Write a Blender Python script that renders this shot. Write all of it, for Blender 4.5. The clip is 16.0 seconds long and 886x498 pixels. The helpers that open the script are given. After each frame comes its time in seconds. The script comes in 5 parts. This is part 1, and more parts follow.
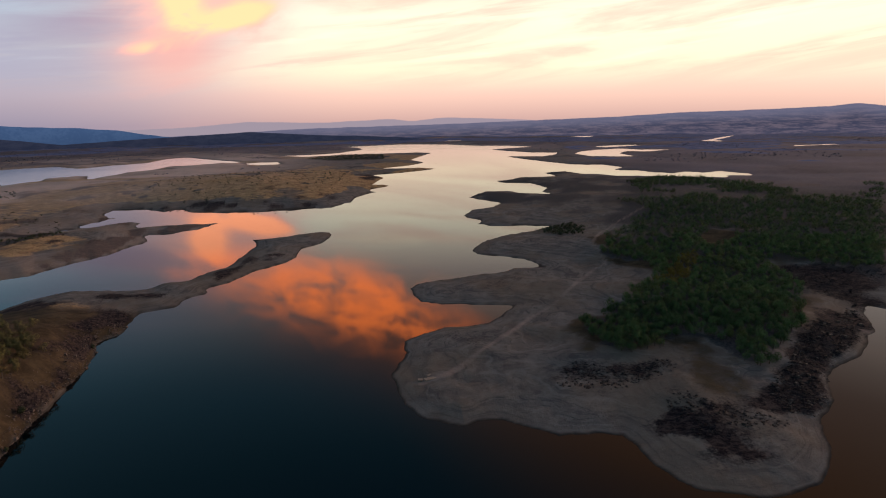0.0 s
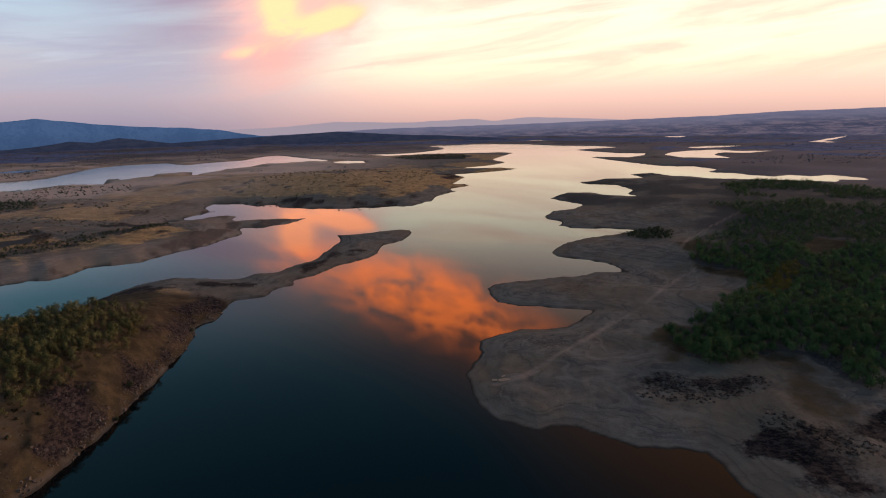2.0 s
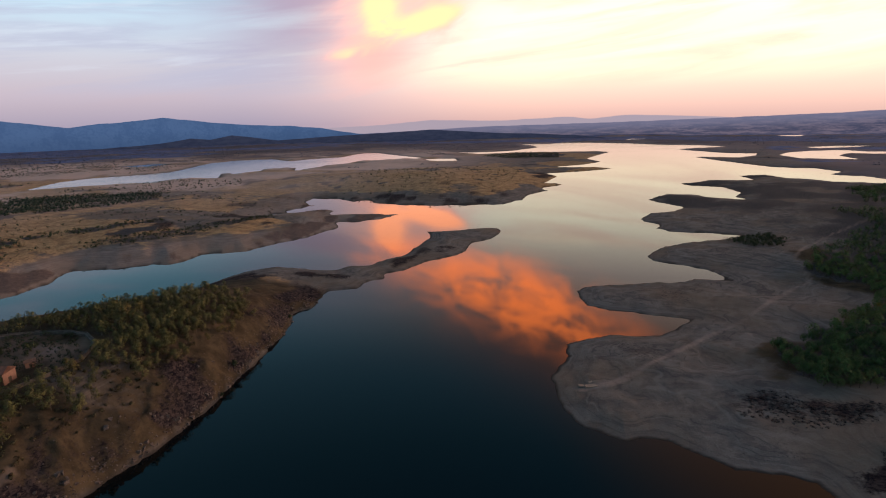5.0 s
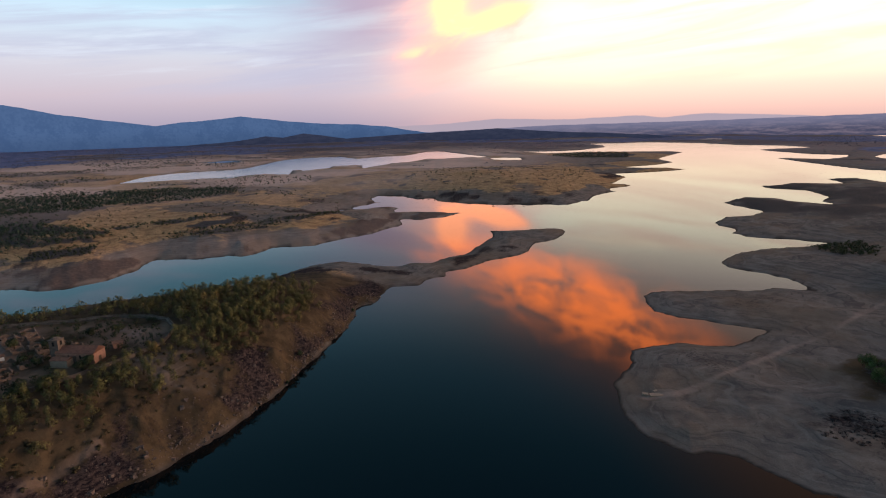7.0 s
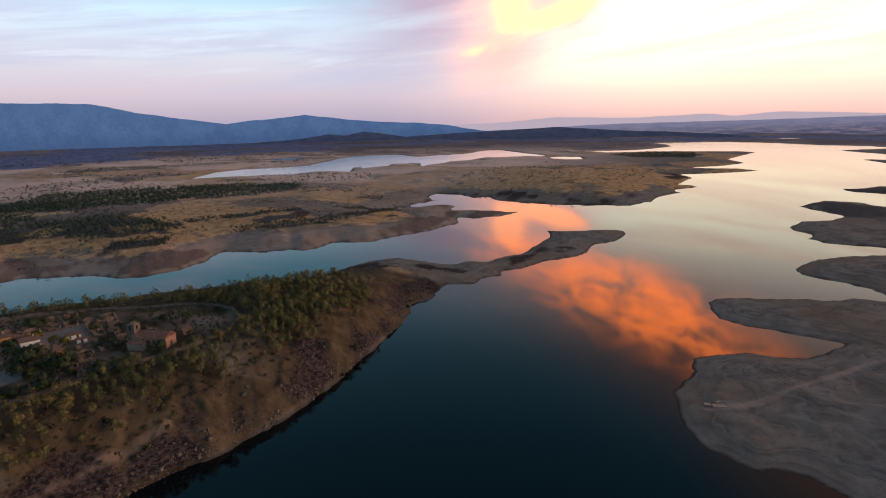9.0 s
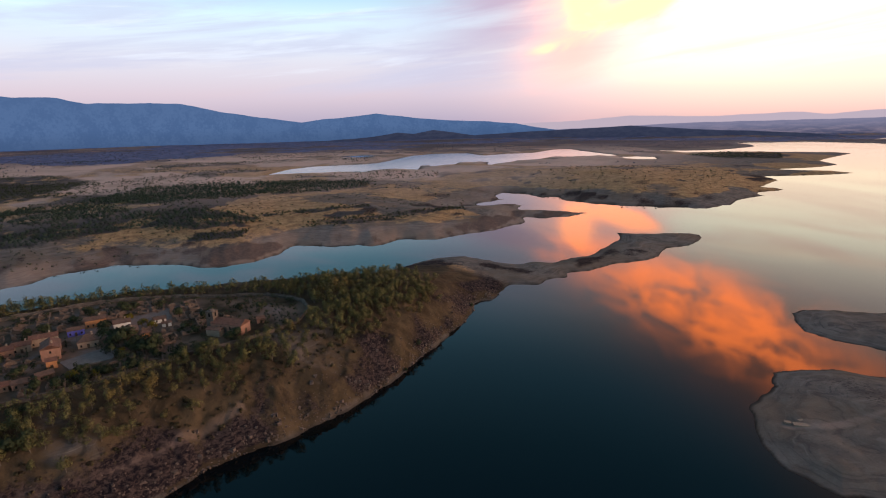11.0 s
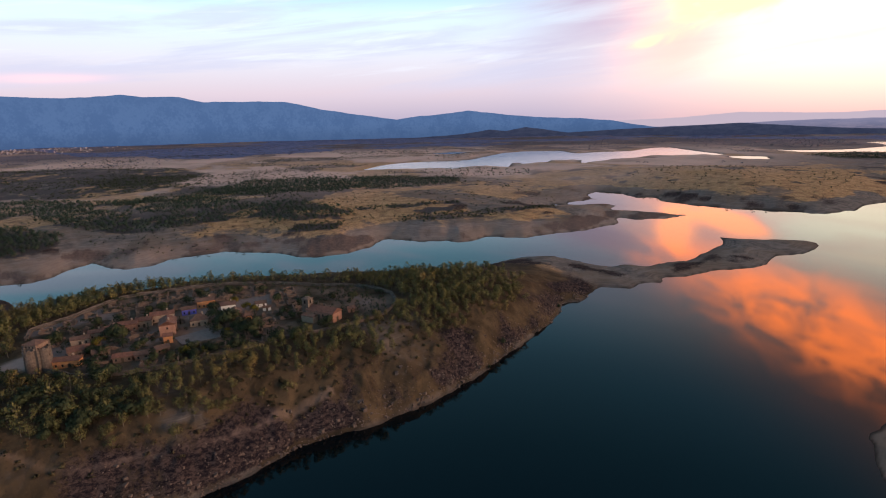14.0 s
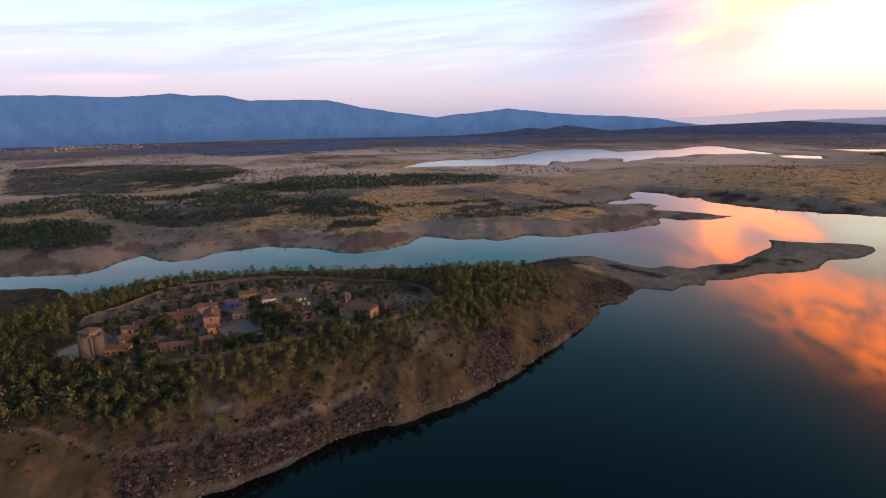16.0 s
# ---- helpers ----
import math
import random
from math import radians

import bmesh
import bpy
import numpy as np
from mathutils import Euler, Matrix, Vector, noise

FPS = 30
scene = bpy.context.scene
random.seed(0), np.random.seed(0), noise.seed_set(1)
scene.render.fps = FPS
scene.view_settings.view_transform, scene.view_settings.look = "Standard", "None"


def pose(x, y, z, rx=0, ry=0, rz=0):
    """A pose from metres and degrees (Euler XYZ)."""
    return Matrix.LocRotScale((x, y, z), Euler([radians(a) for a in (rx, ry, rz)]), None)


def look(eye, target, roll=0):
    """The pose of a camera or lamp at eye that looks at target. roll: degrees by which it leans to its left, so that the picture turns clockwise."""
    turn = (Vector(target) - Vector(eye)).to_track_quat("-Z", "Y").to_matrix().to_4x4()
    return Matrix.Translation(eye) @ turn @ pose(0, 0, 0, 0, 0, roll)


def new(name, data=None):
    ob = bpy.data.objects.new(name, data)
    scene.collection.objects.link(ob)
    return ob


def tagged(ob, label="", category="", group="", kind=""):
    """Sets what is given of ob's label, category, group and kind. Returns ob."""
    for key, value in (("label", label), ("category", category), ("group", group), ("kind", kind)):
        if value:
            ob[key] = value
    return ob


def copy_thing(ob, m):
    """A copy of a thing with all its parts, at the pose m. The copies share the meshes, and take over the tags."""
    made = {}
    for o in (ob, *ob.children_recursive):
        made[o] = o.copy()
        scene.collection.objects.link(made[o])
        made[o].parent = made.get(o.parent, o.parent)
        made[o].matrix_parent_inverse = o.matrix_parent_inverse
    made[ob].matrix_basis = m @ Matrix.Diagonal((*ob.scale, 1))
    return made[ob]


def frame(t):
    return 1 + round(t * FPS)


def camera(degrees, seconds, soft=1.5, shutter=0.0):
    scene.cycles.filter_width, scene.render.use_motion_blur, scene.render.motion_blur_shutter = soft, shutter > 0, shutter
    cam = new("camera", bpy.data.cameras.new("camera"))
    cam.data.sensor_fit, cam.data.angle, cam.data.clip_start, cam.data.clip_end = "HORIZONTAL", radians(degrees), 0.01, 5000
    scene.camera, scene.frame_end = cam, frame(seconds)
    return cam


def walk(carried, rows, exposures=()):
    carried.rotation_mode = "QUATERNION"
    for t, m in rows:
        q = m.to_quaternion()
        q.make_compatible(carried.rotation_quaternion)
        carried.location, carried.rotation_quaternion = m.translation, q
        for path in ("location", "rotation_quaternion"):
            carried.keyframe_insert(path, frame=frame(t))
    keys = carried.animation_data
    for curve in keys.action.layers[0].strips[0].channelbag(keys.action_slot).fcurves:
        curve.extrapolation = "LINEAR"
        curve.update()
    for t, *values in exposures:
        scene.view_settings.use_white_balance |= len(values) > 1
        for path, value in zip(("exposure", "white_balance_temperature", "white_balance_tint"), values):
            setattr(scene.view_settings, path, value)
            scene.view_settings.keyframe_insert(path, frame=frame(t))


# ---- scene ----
cam = camera(78.03, 16.0, soft=1.1)
# a drone that hangs 150 m over the water and turns to its left: seconds, heading, pitch, roll
EYE = 150.0
ROWS = [
    (0.0, 0.00, -13.19, -1.00), (0.5, 2.66, -13.13, -1.03), (1.0, 5.07, -13.07, -1.06),
    (1.5, 6.98, -13.07, -1.07), (2.0, 8.42, -13.07, -1.07), (2.5, 9.53, -13.10, -1.08),
    (3.0, 10.94, -13.11, -1.10), (3.5, 12.46, -13.11, -1.11), (4.0, 14.24, -13.10, -1.13),
    (6.5, 23.11, -13.07, -1.14), (7.0, 24.60, -13.08, -1.11), (7.5, 25.84, -13.11, -1.10),
    (8.0, 27.17, -13.13, -1.07), (8.5, 28.71, -13.13, -1.05), (9.0, 30.61, -13.13, -1.06),
    (11.5, 39.19, -13.16, -1.06), (12.0, 40.79, -13.17, -1.07), (12.5, 42.49, -13.19, -1.09),
    (13.0, 44.17, -13.22, -1.10), (13.5, 45.61, -13.26, -1.10), (14.0, 47.01, -13.28, -1.09),
    (14.5, 48.48, -13.28, -1.11), (15.0, 49.78, -13.31, -1.11), (15.5, 50.55, -13.38, -1.11),
    (16.0, 51.00, -13.42, -1.09),
]


def aim(yaw, pitch, roll):
    """The pose of the hanging camera: degrees to the left of +y, up, and lean."""
    return pose(0, 0, EYE, 0, 0, yaw) @ pose(0, 0, 0, 90 + pitch) @ pose(0, 0, 0, 0, 0, roll)


walk(cam, [(t, aim(yaw, pitch, roll)) for t, yaw, pitch, roll in ROWS], exposures=[(0.0, -0.16), (4.0, 0.0), (8.5, 0.24), (12.5, 0.42), (16.0, 0.52)])

# ---- sky, sun, exposure ----


class Nodes:
    """A short way to write node trees."""

    def __init__(self, tree):
        self.tree = tree

    def add(self, kind, inputs=()):
        n = self.tree.nodes.new(kind)
        for k, v in dict(inputs).items():
            self.put(n.inputs[k], v)
        return n

    def put(self, socket, v):
        if isinstance(v, bpy.types.NodeSocket):
            self.tree.links.new(v, socket)
        else:
            socket.default_value = v

    def math(self, op, a, b=0.0, c=0.0, clamp=False):
        n = self.add("ShaderNodeMath", {0: a, 1: b, 2: c})
        n.operation, n.use_clamp = op, clamp
        return n.outputs[0]

    def span(self, v, a, b, lo=0.0, hi=1.0):
        """v mapped smoothly from a..b to lo..hi."""
        n = self.add("ShaderNodeMapRange", {0: v, 1: a, 2: b, 3: lo, 4: hi})
        n.interpolation_type = "SMOOTHSTEP"
        return n.outputs[0]

    def mix(self, f, a, b, blend="MIX"):
        n = self.add("ShaderNodeMix")
        n.data_type, n.blend_type = "RGBA", blend
        self.put(n.inputs[0], f), self.put(n.inputs[6], a), self.put(n.inputs[7], b)
        return n.outputs[2]

    def noise(self, vec, scale, detail=4.0, rough=0.55, warp=0.0):
        return self.add("ShaderNodeTexNoise", {"Vector": vec, "Scale": scale, "Detail": detail, "Roughness": rough, "Distortion": warp}).outputs[0]

    def ramp(self, v, stops):
        n = self.add("ShaderNodeValToRGB", {0: v})
        e = n.color_ramp.elements
        while len(e) < len(stops):
            e.new(0.5)
        for el, (at, col) in zip(e, stops):
            el.position, el.color = at, (*col, 1)
        return n.outputs[0]


GLOW_AZ = radians(-38)  # the brightest of the dusk sky, to the right of +y
SUN_AZ, SUN_EL = radians(-61), radians(9.0)
sun_dir = Vector((-math.sin(SUN_AZ) * math.cos(SUN_EL), math.cos(SUN_AZ) * math.cos(SUN_EL), math.sin(SUN_EL)))

world = bpy.data.worlds.new("dusk_sky")
scene.world = world
world.use_nodes = True
world.node_tree.nodes.clear()
w = Nodes(world.node_tree)
way = w.add("ShaderNodeTexCoord").outputs["Generated"]
xyz = w.add("ShaderNodeSeparateXYZ", {0: way})
dx, dy, dz = xyz.outputs
el = w.math("MULTIPLY", w.math("ARCSINE", dz), 180 / math.pi)
az = w.math("MULTIPLY", w.math("ARCTAN2", w.math("MULTIPLY", dx, -1.0), dy), 180 / math.pi)
up = w.math("DIVIDE", el, 90.0, clamp=True)
air = w.add("ShaderNodeTexSky")
air.sky_type, air.sun_disc, air.sun_elevation, air.sun_rotation, air.altitude, air.dust_density = "NISHITA", False, SUN_EL, -SUN_AZ, 400.0, 2.5
# two palettes by height above the horizon: towards the glow and across from it
glow_side = w.ramp(up, [(0.0, (0.38, 0.235, 0.215)), (0.03, (0.58, 0.37, 0.30)), (0.055, (0.70, 0.55, 0.39)), (0.11, (0.66, 0.60, 0.45)),
                        (0.17, (0.38, 0.315, 0.275)), (0.26, (0.19, 0.115, 0.08)), (0.36, (0.215, 0.095, 0.034)), (0.46, (0.120, 0.060, 0.034)), (1.0, (0.094, 0.090, 0.108))])
cool_side = w.ramp(up, [(0.0, (0.19, 0.165, 0.22)), (0.03, (0.285, 0.235, 0.272)), (0.065, (0.31, 0.305, 0.345)), (0.11, (0.29, 0.375, 0.44)),
                        (0.155, (0.095, 0.215, 0.285)), (0.27, (0.040, 0.104, 0.146)), (0.36, (0.022, 0.070, 0.102)), (0.46, (0.014, 0.046, 0.078)), (1.0, (0.094, 0.090, 0.108))])
toward = w.math("ADD", w.math("MULTIPLY", dx, -math.sin(GLOW_AZ)), w.math("MULTIPLY", dy, math.cos(GLOW_AZ)))
low_side, high_side = w.span(toward, 0.22, 0.72), w.span(toward, 0.60, 0.86)
lift = w.span(el, 15.0, 27.0)
side = w.math("ADD", w.math("MULTIPLY", low_side, w.math("SUBTRACT", 1.0, lift)), w.math("MULTIPLY", high_side, lift))
clear = w.mix(side, cool_side, glow_side)
clear = w.mix(1.0, clear, w.mix(1.0, air.outputs[0], (0.004, 0.0045, 0.006, 1), "MULTIPLY"), "ADD")
# long thin cloud streaks, rising to the right
slant = w.math("ADD", w.math("MULTIPLY", el, 0.30), w.math("MULTIPLY", az, 0.028))
ang = w.add("ShaderNodeCombineXYZ", {0: w.math("MULTIPLY", az, 0.030), 1: slant, 2: 0.0}).outputs[0]
streak = w.noise(ang, 1.3, 7.0, 0.58, 0.5)
veil = w.math("MULTIPLY", w.span(streak, 0.44, 0.62), w.span(el, 1.5, 5.0))
mauve = w.mix(side, (0.25, 0.26, 0.34, 1), (0.55, 0.36, 0.29, 1))
clear = w.mix(w.math("MULTIPLY", veil, w.span(el, 22.0, 12.0, 0.0, 0.6)), clear, mauve)
bright = w.math("MULTIPLY", w.span(w.noise(ang, 2.1, 6.0, 0.6, 0.3), 0.52, 0.68), w.span(el, 16.0, 10.0, 0.0, 0.34))
clear = w.mix(w.math("MULTIPLY", bright, w.span(el, 3.0, 6.0)), clear, w.mix(side, (0.40, 0.44, 0.49, 1), (0.85, 0.80, 0.56, 1)))
# the lit clouds: pieces of fire-coloured cloud high in the west
puff_at = w.add("ShaderNodeCombineXYZ", {0: w.math("MULTIPLY", az, 0.07), 1: w.math("ADD", w.math("MULTIPLY", el, 0.19), w.math("MULTIPLY", az, 0.03)), 2: 3.7}).outputs[0]
puff = w.noise(puff_at, 1.25, 5.0, 0.5, 0.5)


def bank(a, e, ra, re, tilt):
    """A soft oval in the sky round azimuth a and elevation e, degrees."""
    u, v = w.math("SUBTRACT", az, a), w.math("SUBTRACT", el, e)
    v = w.math("SUBTRACT", v, w.math("MULTIPLY", u, tilt))
    q = w.math("ADD", w.math("POWER", w.math("ABSOLUTE", w.math("DIVIDE", u, ra)), 2.0), w.math("POWER", w.math("ABSOLUTE", w.math("DIVIDE", v, re)), 2.0))
    return w.math("EXPONENT", w.math("MULTIPLY", q, -1.0))


# a grey-violet bank of cloud beside the lit ones
violet = w.math("MULTIPLY", bank(31.0, 11.0, 8.5, 6.5, 0.0), w.span(w.noise(ang, 1.0, 5.0, 0.55, 0.6), 0.34, 0.56, 0.55, 1.0))
clear = w.mix(violet, clear, (0.235, 0.200, 0.265, 1))
rosy = w.math("MULTIPLY", bank(24.5, 7.0, 4.5, 5.5, 0.0), w.span(puff, 0.34, 0.6, 0.1, 0.9))
clear = w.mix(rosy, clear, (0.56, 0.29, 0.255, 1))
blush = w.math("MULTIPLY", bank(82.0, 3.9, 4.2, 0.35, -0.03), w.span(puff, 0.3, 0.6, 0.2, 0.9))
clear = w.mix(blush, clear, (0.52, 0.31, 0.33, 1))
wisp_at = w.add("ShaderNodeCombineXYZ", {0: w.math("MULTIPLY", az, 0.10), 1: w.math("ADD", w.math("MULTIPLY", el, 0.30), w.math("MULTIPLY", az, 0.10)), 2: 1.3}).outputs[0]
wisp = w.noise(wisp_at, 1.2, 5.0, 0.5, 0.25)
haze_at = w.add("ShaderNodeCombineXYZ", {0: w.math("MULTIPLY", az, 0.12), 1: w.math("ADD", w.math("MULTIPLY", el, 0.25), w.math("MULTIPLY", az, 0.06)), 2: 8.1}).outputs[0]
billow = w.noise(haze_at, 1.7, 5.0, 0.52, 0.5)
low_bank = w.math("MULTIPLY", w.span(bank(21.6, 10.4, 7.2, 3.4, 0.12), 0.10, 0.75), w.span(wisp, 0.36, 0.60, 0.05, 1.0))
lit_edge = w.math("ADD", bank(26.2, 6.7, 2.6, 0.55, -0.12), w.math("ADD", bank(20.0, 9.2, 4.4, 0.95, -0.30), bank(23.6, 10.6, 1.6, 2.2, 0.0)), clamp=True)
high_bank = w.math("MULTIPLY", w.span(bank(9.0, 18.8, 13.0, 4.1, -0.33), 0.0, 1.0), w.span(billow, 0.33, 0.64, 0.06, 1.0))
fire = w.math("ADD", low_bank, w.math("ADD", high_bank, w.math("MULTIPLY", lit_edge, w.span(billow, 0.34, 0.62, 0.05, 0.72)), clamp=True), clamp=True)
core = w.mix(w.span(w.math("ADD", lit_edge, w.math("MULTIPLY", w.math("SUBTRACT", wisp, 0.5), 1.6)), 0.05, 0.75), (0.64, 0.34, 0.29, 1), (1.30, 0.48, 0.25, 1))
fire_col = w.mix(w.span(el, 11.0, 15.0), core, (2.25, 0.50, 0.125, 1))
clear = w.mix(w.math("MULTIPLY", bank(5.0, 23.0, 15.0, 5.5, -0.33), 0.5), clear, (0.30, 0.105, 0.045, 1))
clear = w.mix(fire, clear, fire_col)
# the distance tens of kilometres off, painted in: pale ranges behind a wooded plateau
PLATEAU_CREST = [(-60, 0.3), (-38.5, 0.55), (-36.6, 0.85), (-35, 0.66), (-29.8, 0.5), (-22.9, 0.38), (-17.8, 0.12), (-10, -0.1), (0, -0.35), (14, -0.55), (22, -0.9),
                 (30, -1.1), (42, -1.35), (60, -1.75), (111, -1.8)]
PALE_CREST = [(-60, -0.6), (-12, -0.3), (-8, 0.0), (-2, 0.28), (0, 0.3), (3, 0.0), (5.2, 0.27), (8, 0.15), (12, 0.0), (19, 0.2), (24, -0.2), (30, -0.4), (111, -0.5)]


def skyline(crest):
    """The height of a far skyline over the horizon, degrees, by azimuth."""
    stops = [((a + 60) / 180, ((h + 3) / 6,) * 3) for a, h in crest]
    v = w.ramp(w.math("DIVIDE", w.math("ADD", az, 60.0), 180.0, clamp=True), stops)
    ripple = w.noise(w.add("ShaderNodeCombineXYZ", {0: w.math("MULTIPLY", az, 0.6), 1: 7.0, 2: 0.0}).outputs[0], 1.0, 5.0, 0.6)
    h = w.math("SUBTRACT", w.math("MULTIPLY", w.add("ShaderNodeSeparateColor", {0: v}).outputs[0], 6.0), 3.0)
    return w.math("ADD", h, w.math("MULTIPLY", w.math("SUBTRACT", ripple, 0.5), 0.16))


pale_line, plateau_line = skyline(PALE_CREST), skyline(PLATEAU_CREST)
# the pale range is one flat colour with its haze painted in
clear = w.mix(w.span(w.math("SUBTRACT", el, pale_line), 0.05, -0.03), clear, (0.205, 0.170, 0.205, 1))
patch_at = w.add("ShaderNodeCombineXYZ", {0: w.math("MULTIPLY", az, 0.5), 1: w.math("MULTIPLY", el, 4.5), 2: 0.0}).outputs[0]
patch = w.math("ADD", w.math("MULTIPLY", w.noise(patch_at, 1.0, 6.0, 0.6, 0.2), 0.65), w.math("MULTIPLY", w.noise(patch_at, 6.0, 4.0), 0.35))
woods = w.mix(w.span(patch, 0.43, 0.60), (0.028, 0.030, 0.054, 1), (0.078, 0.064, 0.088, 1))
# haze put into the plateau's colour, bluer and paler towards its crest
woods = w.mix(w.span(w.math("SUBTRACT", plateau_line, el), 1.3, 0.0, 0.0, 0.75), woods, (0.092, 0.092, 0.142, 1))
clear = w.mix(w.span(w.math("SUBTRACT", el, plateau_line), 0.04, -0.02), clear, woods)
# towards the ground the world is dark land
clear = w.mix(w.span(el, -2.6, -4.0), clear, (0.02, 0.018, 0.02, 1))
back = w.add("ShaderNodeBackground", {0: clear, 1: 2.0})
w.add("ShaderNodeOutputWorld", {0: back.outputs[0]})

sun = new("sun", bpy.data.lights.new("sun", "SUN"))
sun.data.energy, sun.data.angle, sun.data.color = 1.7, radians(20), (1.0, 0.64, 0.47)
sun.matrix_basis = look((0, 0, 600), Vector((0, 0, 600)) - sun_dir)

# ---- shorelines of the valley, metres ----
VILLAGE_SHORE = [(-217, 41), (-214, 54), (-213, 68), (-214, 84), (-215, 91), (-216, 108), (-209, 136), (-205, 170), (-205, 204), (-209, 230),
    (-214, 256), (-222, 287), (-228, 321), (-237, 347), (-247, 363), (-241, 380), (-249, 426), (-227, 440), (-229, 457), (-217, 478), (-222, 493),
    (-209, 507), (-196, 554), (-176, 581), (-169, 613), (-175, 648), (-153, 685), (-152, 729), (-155, 749), (-170, 762), (-194, 749), (-231, 720),
    (-252, 712), (-239, 682), (-234, 639), (-236, 608), (-232, 571), (-245, 557), (-254, 522), (-275, 516), (-280, 494), (-298, 491), (-348, 493),
    (-368, 471), (-376, 442), (-379, 397), (-385, 360)]
VILLAGE_BACK_SHORE = [(-399, 334), (-433, 290), (-467, 246), (-500, 201), (-528, 156), (-552, 111), (-556, 74), (-553, 51), (-565, 38), (-606, 32),
    (-626, 11), (-641, -14)]
NORTH_SHORE = [(-704, -13), (-684, 14), (-660, 55), (-664, 74), (-686, 88), (-706, 118), (-661, 128), (-644, 139), (-643, 162), (-660, 186),
    (-654, 218), (-653, 245), (-619, 267), (-594, 285), (-557, 295), (-541, 308), (-530, 340), (-535, 377), (-557, 410), (-560, 422), (-524, 439),
    (-496, 468), (-477, 469), (-469, 486), (-473, 527), (-453, 532), (-431, 550), (-421, 595), (-402, 631), (-398, 679), (-390, 710), (-421, 754),
    (-392, 757), (-367, 776), (-355, 801), (-348, 847), (-376, 847), (-419, 834), (-470, 815), (-474, 852), (-495, 874), (-519, 860), (-539, 823),
    (-572, 796), (-554, 863)]
CAPE_SHORE = [(-546, 909), (-593, 938), (-593, 961), (-609, 1004), (-566, 1008), (-497, 966), (-477, 995), (-443, 951), (-394, 946), (-421, 933),
    (-375, 940), (-329, 947), (-285, 967), (-248, 982), (-205, 971), (-188, 1016), (-175, 1051), (-178, 1090), (-168, 1140), (-146, 1202),
    (-170, 1246), (-124, 1306), (-133, 1331), (-175, 1337), (-161, 1467), (-158, 1511), (-200, 1600), (-138, 1641), (-73, 1704), (-10, 1773),
    (-68, 1829), (-151, 1802), (-207, 1813), (-120, 1910), (-60, 2054), (-121, 2222), (-90, 2429), (-44, 2675), (-115, 2746), (-357, 2676),
    (-484, 2623), (-624, 2536)]
FAR_SHORE = [(-657, 2672), (-520, 2821), (-480, 2967), (-443, 3132), (-497, 3351), (-607, 3540), (-308, 3759), (-3, 3676), (204, 3382), (400, 3304),
    (505, 3118), (262, 2891), (307, 2765), (418, 2580), (530, 2545), (504, 2421), (418, 2288), (266, 2330), (309, 2177), (368, 2009), (427, 1863),
    (526, 1840), (565, 1717), (508, 1628), (572, 1596), (584, 1540), (630, 1497), (686, 1538), (722, 1497), (780, 1537), (810, 1447), (802, 1418)]
EAST_BAYS = [(795, 1419), (741, 1429), (720, 1374), (674, 1396), (613, 1422), (544, 1434), (474, 1446), (435, 1517), (397, 1524), (363, 1618),
    (290, 1578), (309, 1476), (208, 1463), (172, 1411), (132, 1377), (149, 1336), (214, 1313), (237, 1219), (210, 1172), (225, 1123), (175, 1139),
    (144, 1182), (95, 1179), (74, 1144), (51, 1086), (74, 1051), (107, 1002), (87, 957), (56, 941), (34, 874), (41, 842), (67, 829), (52, 802),
    (71, 778), (112, 779), (155, 770), (131, 747), (80, 713), (47, 671), (32, 626), (42, 606), (73, 593), (90, 581), (105, 552)]
EAST_POINT = [(74, 549), (61, 537), (8, 515), (-22, 500), (-30, 483), (-25, 459), (-20, 443), (-3, 436), (40, 433), (59, 430), (47, 412), (34, 391),
    (6, 385), (-15, 373), (-28, 358), (-28, 348), (-25, 339), (-31, 308), (-29, 288), (-24, 271), (-9, 254), (10, 246), (17, 251), (29, 255),
    (40, 247), (55, 238), (72, 239), (85, 237), (89, 228), (90, 213), (97, 203), (102, 196), (114, 193), (129, 192), (142, 195), (157, 200),
    (166, 209), (177, 223), (188, 247), (209, 266), (218, 285), (234, 303), (266, 326), (306, 363), (317, 386), (338, 417), (347, 405)]
WEST_LAKE = [(-1541, 1925), (-1499, 2029), (-1349, 2023), (-1305, 2196), (-1223, 2297), (-1270, 2588), (-1222, 2656), (-1029, 2451), (-825, 2266),
    (-825, 2204), (-899, 2192), (-944, 2090), (-1025, 2081), (-1012, 1932), (-1072, 1796), (-1031, 1613), (-1075, 1669), (-1131, 1788),
    (-1182, 1741), (-1210, 1643), (-1153, 1586), (-1181, 1546), (-1180, 1464)]
WEST_LAKE_ARM = [(-1529, 2174), (-1631, 2057), (-1634, 1903), (-1465, 1513), (-1509, 1409), (-1570, 1295), (-1554, 1178), (-1447, 1006),
    (-1378, 1113), (-1293, 1207), (-1235, 1201), (-1266, 1283), (-1239, 1360), (-1139, 1355), (-1234, 1483), (-1212, 1531), (-1182, 1617),
    (-1198, 1672), (-1150, 1741), (-1089, 1718), (-1042, 1627), (-1042, 1819)]
TOWN_WALL = [(-322, 26), (-300, 37), (-289, 53), (-281, 73), (-279, 96), (-275, 128), (-269, 154), (-264, 175), (-265, 196), (-272, 207),
    (-281, 217), (-295, 224), (-309, 224), (-328, 219), (-349, 202), (-383, 177), (-409, 144), (-425, 99), (-426, 85), (-405, 51), (-395, 29),
    (-379, 25)]
